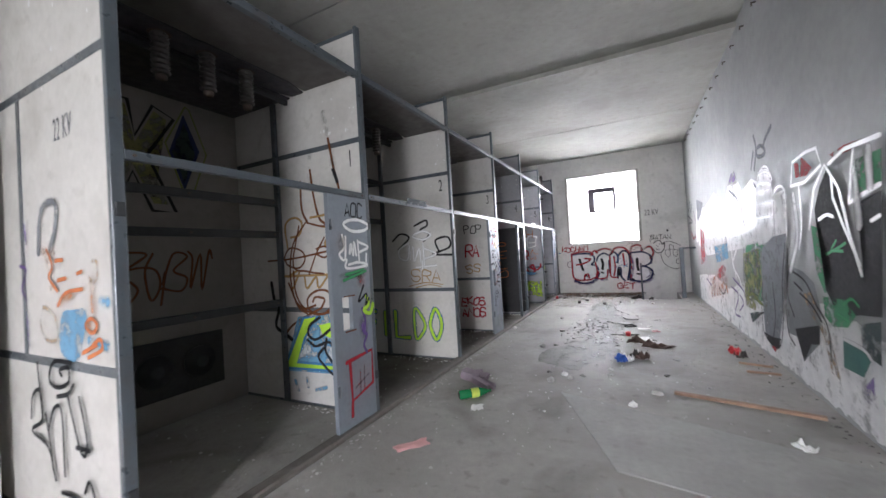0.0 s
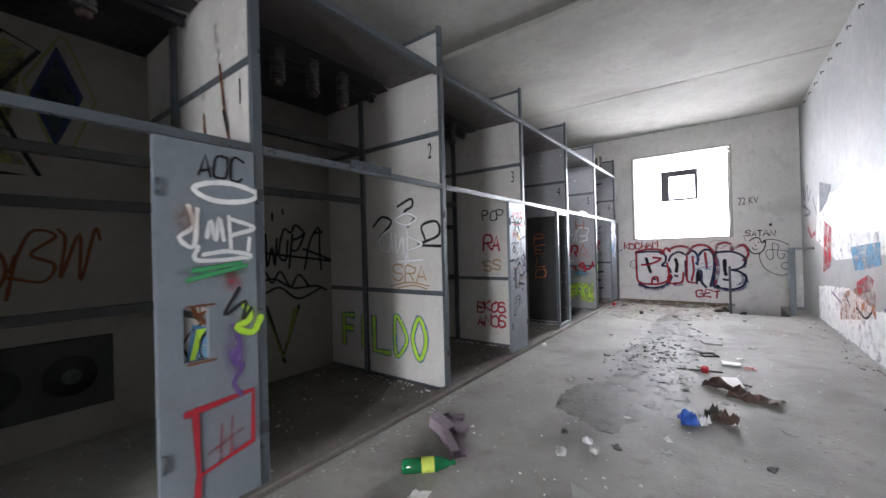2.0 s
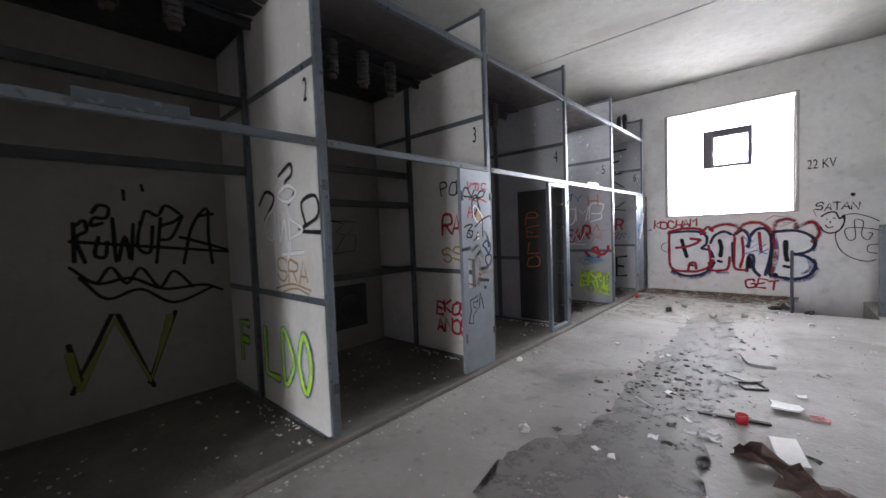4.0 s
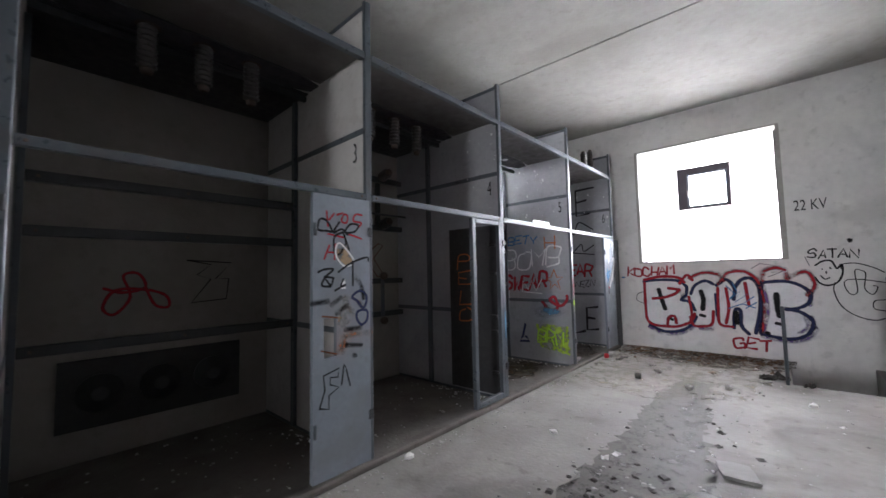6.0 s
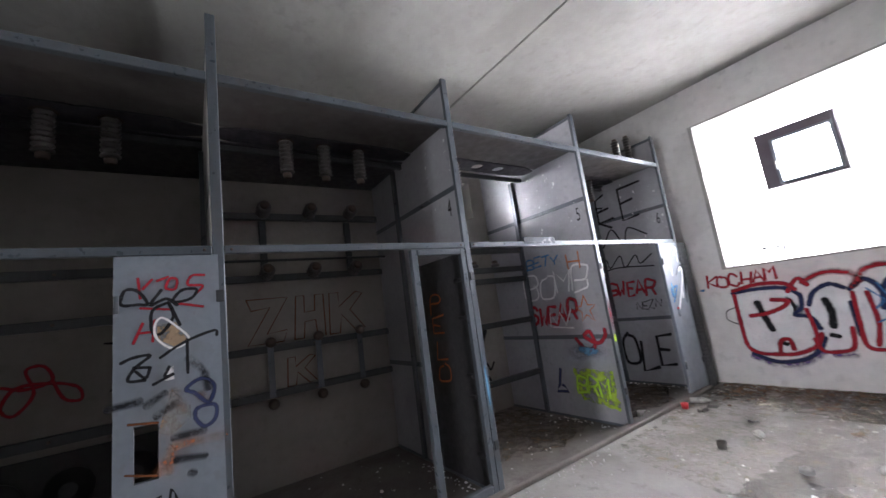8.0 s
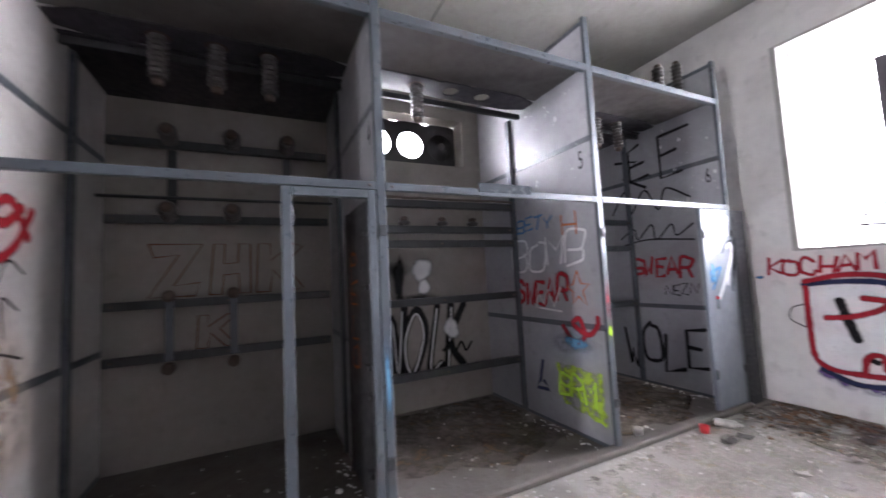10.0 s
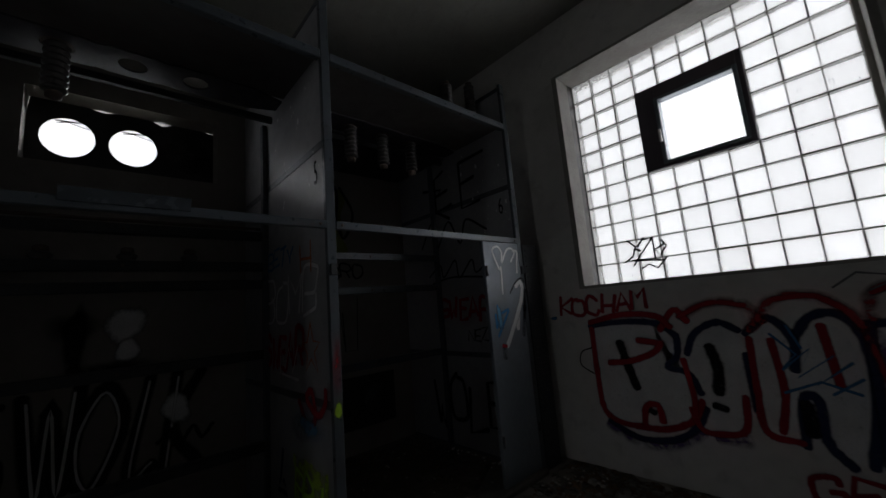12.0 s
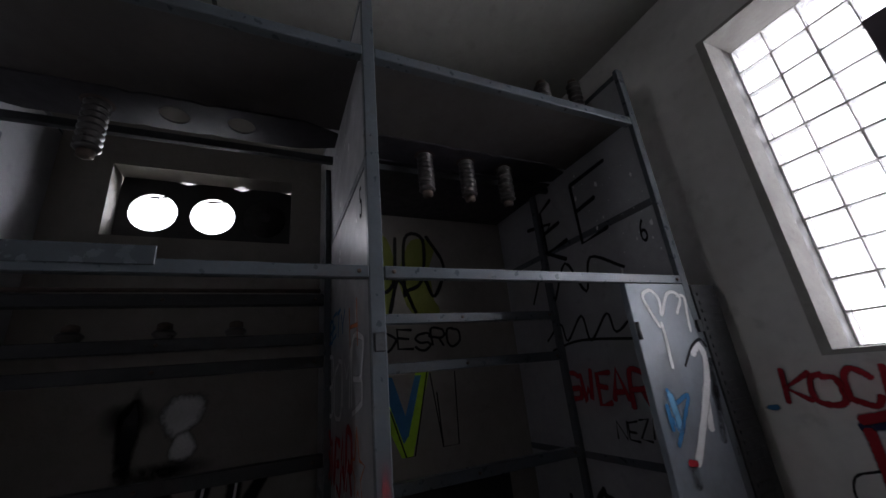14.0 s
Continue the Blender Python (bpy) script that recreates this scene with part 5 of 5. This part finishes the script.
def sheet(name, label, cat, mat_, x, y, w, h, turn, crumple=0.02, thick=0.003, z=0.0, n=7, tilt=0):
    """A crumpled sheet lying on the floor."""
    bm = bmesh.new()
    sd = rng.uniform(0, 99)
    grid = []
    for i in range(n):
        row = []
        for j in range(n):
            u, v = i / (n - 1) - 0.5, j / (n - 1) - 0.5
            e = 1 + 0.25 * noise.noise(Vector((u * 3 + sd, v * 3, 1)))
            row.append(bm.verts.new((u * w * e, v * h * e, thick + crumple * abs(noise.noise(Vector((u * 5 + sd, v * 5, 7)))) * 2)))
        grid.append(row)
    for i in range(n - 1):
        for j in range(n - 1):
            bm.faces.new((grid[i][j], grid[i + 1][j], grid[i + 1][j + 1], grid[i][j + 1]))
    r = bmesh.ops.extrude_face_region(bm, geom=list(bm.faces))
    bmesh.ops.translate(bm, vec=(0, 0, -thick), verts=[v for v in r["geom"] if isinstance(v, bmesh.types.BMVert)])
    bmesh.ops.recalc_face_normals(bm, faces=bm.faces)
    o = part(name, bm, mat_)
    o.matrix_world = pose(x, y, z, tilt, 0, turn)
    return tagged(o, label, cat)


def rock_mesh(name, mat_, r, flat=0.6):
    bm = bmesh.new()
    bmesh.ops.create_icosphere(bm, subdivisions=1, radius=r)
    sd = rng.uniform(0, 99)
    for v in bm.verts:
        k = 1 + 0.45 * noise.noise(v.co * (1.6 / r) + Vector((sd, 0, 0)))
        v.co = Vector((v.co.x * k, v.co.y * k * 0.8, v.co.z * k * flat))
    lo = min(v.co.z for v in bm.verts)
    for v in bm.verts:
        v.co.z -= lo
    me = bpy.data.meshes.new(name)
    bm.to_mesh(me)
    bm.free()
    me.materials.append(mat_)
    return me


sheet("paper_scrap", "pink torn paper lying on the floor", "paper", M_PINK, -1.62, 2.33, 0.1, 0.26, -40, 0.012)
sheet("paper_scrap", "white torn paper with pink edge on the floor", "paper", M_PAPER, -1.41, 3.145, 0.11, 0.13, 20, 0.015)
sheet("paper_scrap", "small white crumpled paper on the floor", "paper", M_PAPER, 0.92, 3.203, 0.08, 0.12, 40, 0.03)
sheet("board_piece", "pale flat board piece on the floor", "board", M_SCREED, -0.16, 7.993, 0.2, 0.24, 15, 0.004, 0.02, n=3)
sheet("board_piece", "pale broken board piece on the floor", "board", M_SCREED, -0.24, 7.457, 0.22, 0.16, -30, 0.01, 0.012, n=4)
sheet("board_piece", "white tilted board piece on the floor", "board", M_PAPER, 0.06, 6.23, 0.14, 0.34, 12, 0.004, 0.015, n=3)
sheet("board_piece", "white small plate lying on dark rubble", "plate", M_PAPER, 0.05, 6.914, 0.17, 0.12, 5, 0.004, 0.012, 0.02, n=3)
sheet("paper_scrap", "white oval paper plate on the floor", "paper", M_PAPER, -0.32, 6.153, 0.13, 0.1, 0, 0.02)
sheet("paper_scrap", "pinkish foil scrap on the floor", "foil", M_PINK, 0.22, 6.854, 0.11, 0.08, 0, 0.02)
sheet("foil_scrap", "blue crumpled wrapper on the floor", "wrapper", M_BLUEP, -0.24, 5.02, 0.12, 0.14, 20, 0.09)
sheet("foil_scrap", "shiny pale crumpled plastic on the floor", "wrapper", M_PAPER, -0.16, 5.06, 0.1, 0.1, 70, 0.08)
sheet("foil_scrap", "red and brown crumpled wrapper on the floor", "wrapper", M_BROWN, 0.0, 5.18, 0.16, 0.1, -20, 0.07)
sheet("foil_scrap", "dark crumpled wrapper on the floor", "wrapper", M_DARKC, -0.09, 5.26, 0.11, 0.1, 10, 0.08)
sheet("foil_scrap", "crumpled paper ball on the floor", "paper", M_PAPER, 0.04, 5.16, 0.06, 0.06, 10, 0.05)
sheet("crushed_can", "red and silver crushed can by the wall", "can", M_REDP, 1.03, 5.68, 0.1, 0.16, 20, 0.09)
sheet("crushed_can", "dark crushed can by the wall", "can", M_DARKC, 1.05, 5.52, 0.1, 0.1, 50, 0.06)
for x, y, w, h, t, tl in ((-0.04, 6.0, 0.3, 0.12, -22, 0), (0.2, 5.84, 0.34, 0.2, -12, 0)):
    sheet("bent_sheet", "dark brown bent metal sheet on the floor", "sheet", M_BROWN, x, y, w, h, t, 0.06, 0.006, 0, 6)
for x, y, w, h, t, hh in ((-1.74, 3.885, 0.28, 0.18, -25, 0.09), (-1.58, 3.729, 0.36, 0.11, -38, 0.06), (-1.82, 4.021, 0.2, 0.1, 30, 0.05)):
    cb = thing("cardboard_box", "crushed mauve-grey cardboard box on the floor", "box", "crushed boxes")
    bm = bmesh.new()
    for q in ((-w / 2, w / 2, -h / 2, h / 2, 0, 0.006), (-w / 2, w / 2, -h / 2, -h / 2 + 0.006, 0.006, hh), (-w / 2, w / 2, h / 2 - 0.006, h / 2, 0.006, hh * 0.8), (-w / 2, -w / 2 + 0.006, -h / 2 + 0.006, h / 2 - 0.006, 0.006, hh)):
        add_box(bm, *q)
    for v in bm.verts:
        if v.co.z > 0.02:
            v.co += Vector((0.03, 0.02 * math.sin(v.co.x * 20), 0))
    part("tray", bm, M_CARD, cb)
    for sgn, ln in ((-1, 0.8), (1, 0.55)):
        o = part("flap", box(-w / 2, w / 2 * ln, 0, h * 0.45, 0, 0.005), M_CARD, cb)
        o.matrix_world = pose(0.03, sgn * (h / 2 - 0.003), hh * (1 if sgn < 0 else 0.8), 12 if sgn < 0 else -25, 4, 0 if sgn < 0 else 180)
    cb.matrix_world = pose(x, y, 0, 0, 0, t)
bt = thing("plastic_bottle", "green plastic bottle with yellow label lying down", "bottle")
bt.matrix_world = pose(-1.65, 3.27, 0.046, 0, 90, 42)
part("body", add_turned(bmesh.new(), [(0.03, 0), (0.045, 0.012), (0.045, 0.1), (0.042, 0.11), (0.045, 0.12), (0.045, 0.22), (0.03, 0.28), (0.014, 0.31), (0.014, 0.33)], 20), M_GREEN, bt)
part("label", add_turned(bmesh.new(), [(0.0455, 0.125), (0.0465, 0.13), (0.0465, 0.2), (0.0455, 0.205)], 20), M_YELLOW, bt)
part("cap", add_turned(bmesh.new(), [(0.0155, 0.322), (0.0155, 0.34), (0.013, 0.342)], 14), M_GREEN, bt)
b2 = thing("plastic_bottle", "small clear grey bottle lying by the threshold", "bottle")
b2.matrix_world = pose(-2.12, 11.28, 0.035, 0, 90, 25)
part("body", add_turned(bmesh.new(), [(0.025, 0), (0.034, 0.01), (0.034, 0.15), (0.014, 0.19), (0.014, 0.21)], 16), M_CHIP, b2)
for x, y, m_, lb, zz in ((-2.08, 11.06, M_REDP, "red plastic cap on the floor", 0), (-0.18, 6.502, M_REDP, "red plastic cup on the floor", 0), (-2.33, 10.55, M_CHIP, "grey metal tin inside the cubicle", 0.006), (-1.35, 10.1, M_DARKC, "black plastic cup on the floor", 0)):
    o = part("cup", add_turned(bmesh.new(), [(0.035, 0), (0.04, 0.06), (0.036, 0.06), (0.031, 0.006)], 16), m_)
    o.matrix_world = pose(x, y, zz)
    tagged(o, lb, "cup")
for x, y, L, w, h, t, m_, lb in ((0.74, 3.914, 1.02, 0.05, 0.025, -15, M_WOOD, "long weathered wooden lath on the floor"), (-0.23, 6.532, 0.42, 0.035, 0.015, 12, M_DARKC, "thin dark lath on the floor"),
                                 (1.12, 5.21, 0.3, 0.03, 0.02, -20, M_WOOD, "short pale wooden lath by the wall"), (1.12, 4.91, 0.28, 0.03, 0.02, -8, M_WOOD, "short pale wooden lath by the wall"), (-0.78, 6.431, 0.22, 0.012, 0.01, -35, M_PAPER, "thin pale stick on the floor")):
    bm = box(-L / 2, L / 2, -w / 2, w / 2, 0, h, 0.003)
    o = tagged(part("wooden_lath", bm, m_), lb, "lath")
    o.matrix_world = pose(x, y, 0, 0, 0, t)
# black frame and clumps by the pit
for x, y, w, h in ((-0.02, 11.02, 0.28, 0.12), (0.3, 10.82, 0.1, 0.06)):
    sheet("rubbish_clump", "dark rubbish clump near the rail post", "rubbish", M_DARKC, x, y, w, h, 10, 0.06, 0.01)
fr2 = thing("small_frame", "small black plastic frame on the floor", "frame")
for a, c, d, e in ((-0.09, 0.09, -0.08, -0.065), (-0.09, 0.09, 0.065, 0.08), (-0.09, -0.075, -0.065, 0.065), (0.075, 0.09, -0.065, 0.065)):
    part("bar", box(a, c, d, e, 0, 0.02, 0.003), M_BLACK, fr2)
fr2.matrix_world = pose(-0.17, 7.27, 0, 0, 0, 30)
# stones that can be told apart
stones = [rock_mesh("stone", M_PAPER if i < 2 else M_CHIP, 0.035 + 0.008 * i) for i in range(4)]
for x, y, k in ((-1.42, 7.799, 0), (-2.06, 6.683, 1), (-0.9, 4.031, 2), (-0.8, 4.275, 1), (-0.72, 4.178, 2), (0.1, 3.934, 3), (-0.1, 3.593, 1), (-1.3, 5.46, 2), (-0.75, 9.9, 3), (-0.4, 10.2, 2), (-1.2, 10.5, 3), (0.3, 10.0, 1)):
    o = new("stone", stones[k])
    o.matrix_world = pose(x, y, 0, 0, 0, rng.uniform(0, 360))
    tagged(o, "pale broken plaster lump on the floor", "stone", "plaster lumps")


def scatter(name, label, mat_, count, place, size, lift=0.0):
    """Many small flat chips as one loose mass."""
    bm = bmesh.new()
    for _ in range(count):
        x, y = place()
        if 0.13 < x < 1.0 and y > 10.85:
            continue
        s = size * rng.uniform(0.35, 1.5) * (1.8 if rng.random() < 0.06 else 1)
        z = lift + (0.006 if x < FX - 0.06 else 0)
        w = rng.uniform(0, 6.28)
        n = rng.choice((3, 4, 5))
        ring = [(x + s * rng.uniform(0.5, 1) * math.cos(w + 6.28 * i / n), y + s * rng.uniform(0.4, 0.9) * math.sin(w + 6.28 * i / n)) for i in range(n)]
        h = s * rng.uniform(0.15, 0.6)
        lo = [bm.verts.new((a, b, z)) for a, b in ring]
        hi = [bm.verts.new((x + (a - x) * 0.7, y + (b - y) * 0.7, z + h * rng.uniform(0.6, 1.2))) for a, b in ring]
        bm.faces.new(hi)
        for i in range(n):
            bm.faces.new((lo[i], lo[(i + 1) % n], hi[(i + 1) % n], hi[i]))
    bmesh.ops.recalc_face_normals(bm, faces=bm.faces)
    return tagged(part(name, bm, mat_), label, "rubble", "", "stuff")


G = rng.gauss
for i in range(46):
    x, y = G(-0.45, 0.45), rng.uniform(4.2, 10.5)
    k = rng.choice((0, 1, 2))
    sheet("litter_scrap", ("pale torn paper scrap on the floor", "dark crumpled foil scrap on the floor", "grey plaster flake on the floor")[k], "scrap", (M_PAPER, M_DARKC, M_SCREED)[k], x, y, rng.uniform(0.03, 0.08), rng.uniform(0.03, 0.07), rng.uniform(0, 360), rng.uniform(0.004, 0.02), 0.003, 0.0, 4)
for i in range(26):
    sheet("litter_scrap", "brown leaf or rag by the end wall", "scrap", rng.choice((M_LEAF, M_DARKC, M_SCREED)), rng.uniform(-2.0, 0.0), EY - 0.15 - abs(G(0, 0.6)), rng.uniform(0.05, 0.12), rng.uniform(0.04, 0.1), rng.uniform(0, 360), rng.uniform(0.01, 0.03), 0.003, 0.0, 4)
scatter("rubble", "scattered pale plaster crumbs across the floor", M_CHIP, 700, lambda: (rng.uniform(-2.1, 1.3), rng.uniform(0.8, 12.3)), 0.011)
scatter("rubble", "white paper and plaster scraps on the floor", M_PAPER, 170, lambda: (G(-0.4, 0.6), rng.uniform(3, 12)), 0.013)
scatter("rubble", "dark charred bits in a heap on the floor", M_DARKC, 150, lambda: (G(-0.72, 0.2), G(7.0, 0.45)), 0.022)
scatter("rubble", "pale shards among charred bits on the floor", M_CHIP, 80, lambda: (G(-0.65, 0.25), G(7.0, 0.6)), 0.024)
scatter("rubble", "grey grit trail along the damp stain", M_DARKC, 150, lambda: (G(-0.65, 0.3), rng.uniform(5, 10.5)), 0.012)
scatter("rubble", "crumbs gathered along the threshold", M_CHIP, 420, lambda: (FX + 0.07 + abs(G(0, 0.07)), rng.uniform(1, 12)), 0.013)
scatter("rubble", "crumbs along the foot of the long wall", M_DARKC, 130, lambda: (RX - 0.04 - abs(G(0, 0.14)), rng.uniform(3, 10.8)), 0.016)
scatter("leaf_litter", "brown leaf litter and dirt by the end wall", M_LEAF, 600, lambda: (rng.uniform(-2.1, 0.1), EY - 0.03 - abs(G(0, 0.4))), 0.022)
scatter("leaf_litter", "pale and brown crumbs in front of the window wall", M_CHIP, 320, lambda: (rng.uniform(-2.1, 0.1), EY - 0.1 - abs(G(0.4, 0.6))), 0.016)
for k in range(6):
    scatter("rubble", "crumbs and dust on the cubicle floor", M_CHIP, 70, lambda: (rng.uniform(-3.9, -2.3), rng.uniform(PY[k] + 0.1, PY[k + 1] - 0.1)), 0.014)
    scatter("rubble", "pale crumbs along the partition foot", M_PAPER, 40, lambda: (rng.uniform(-3.3, -2.3), PY[k + 1] - 0.06 - abs(G(0, 0.06))), 0.016)
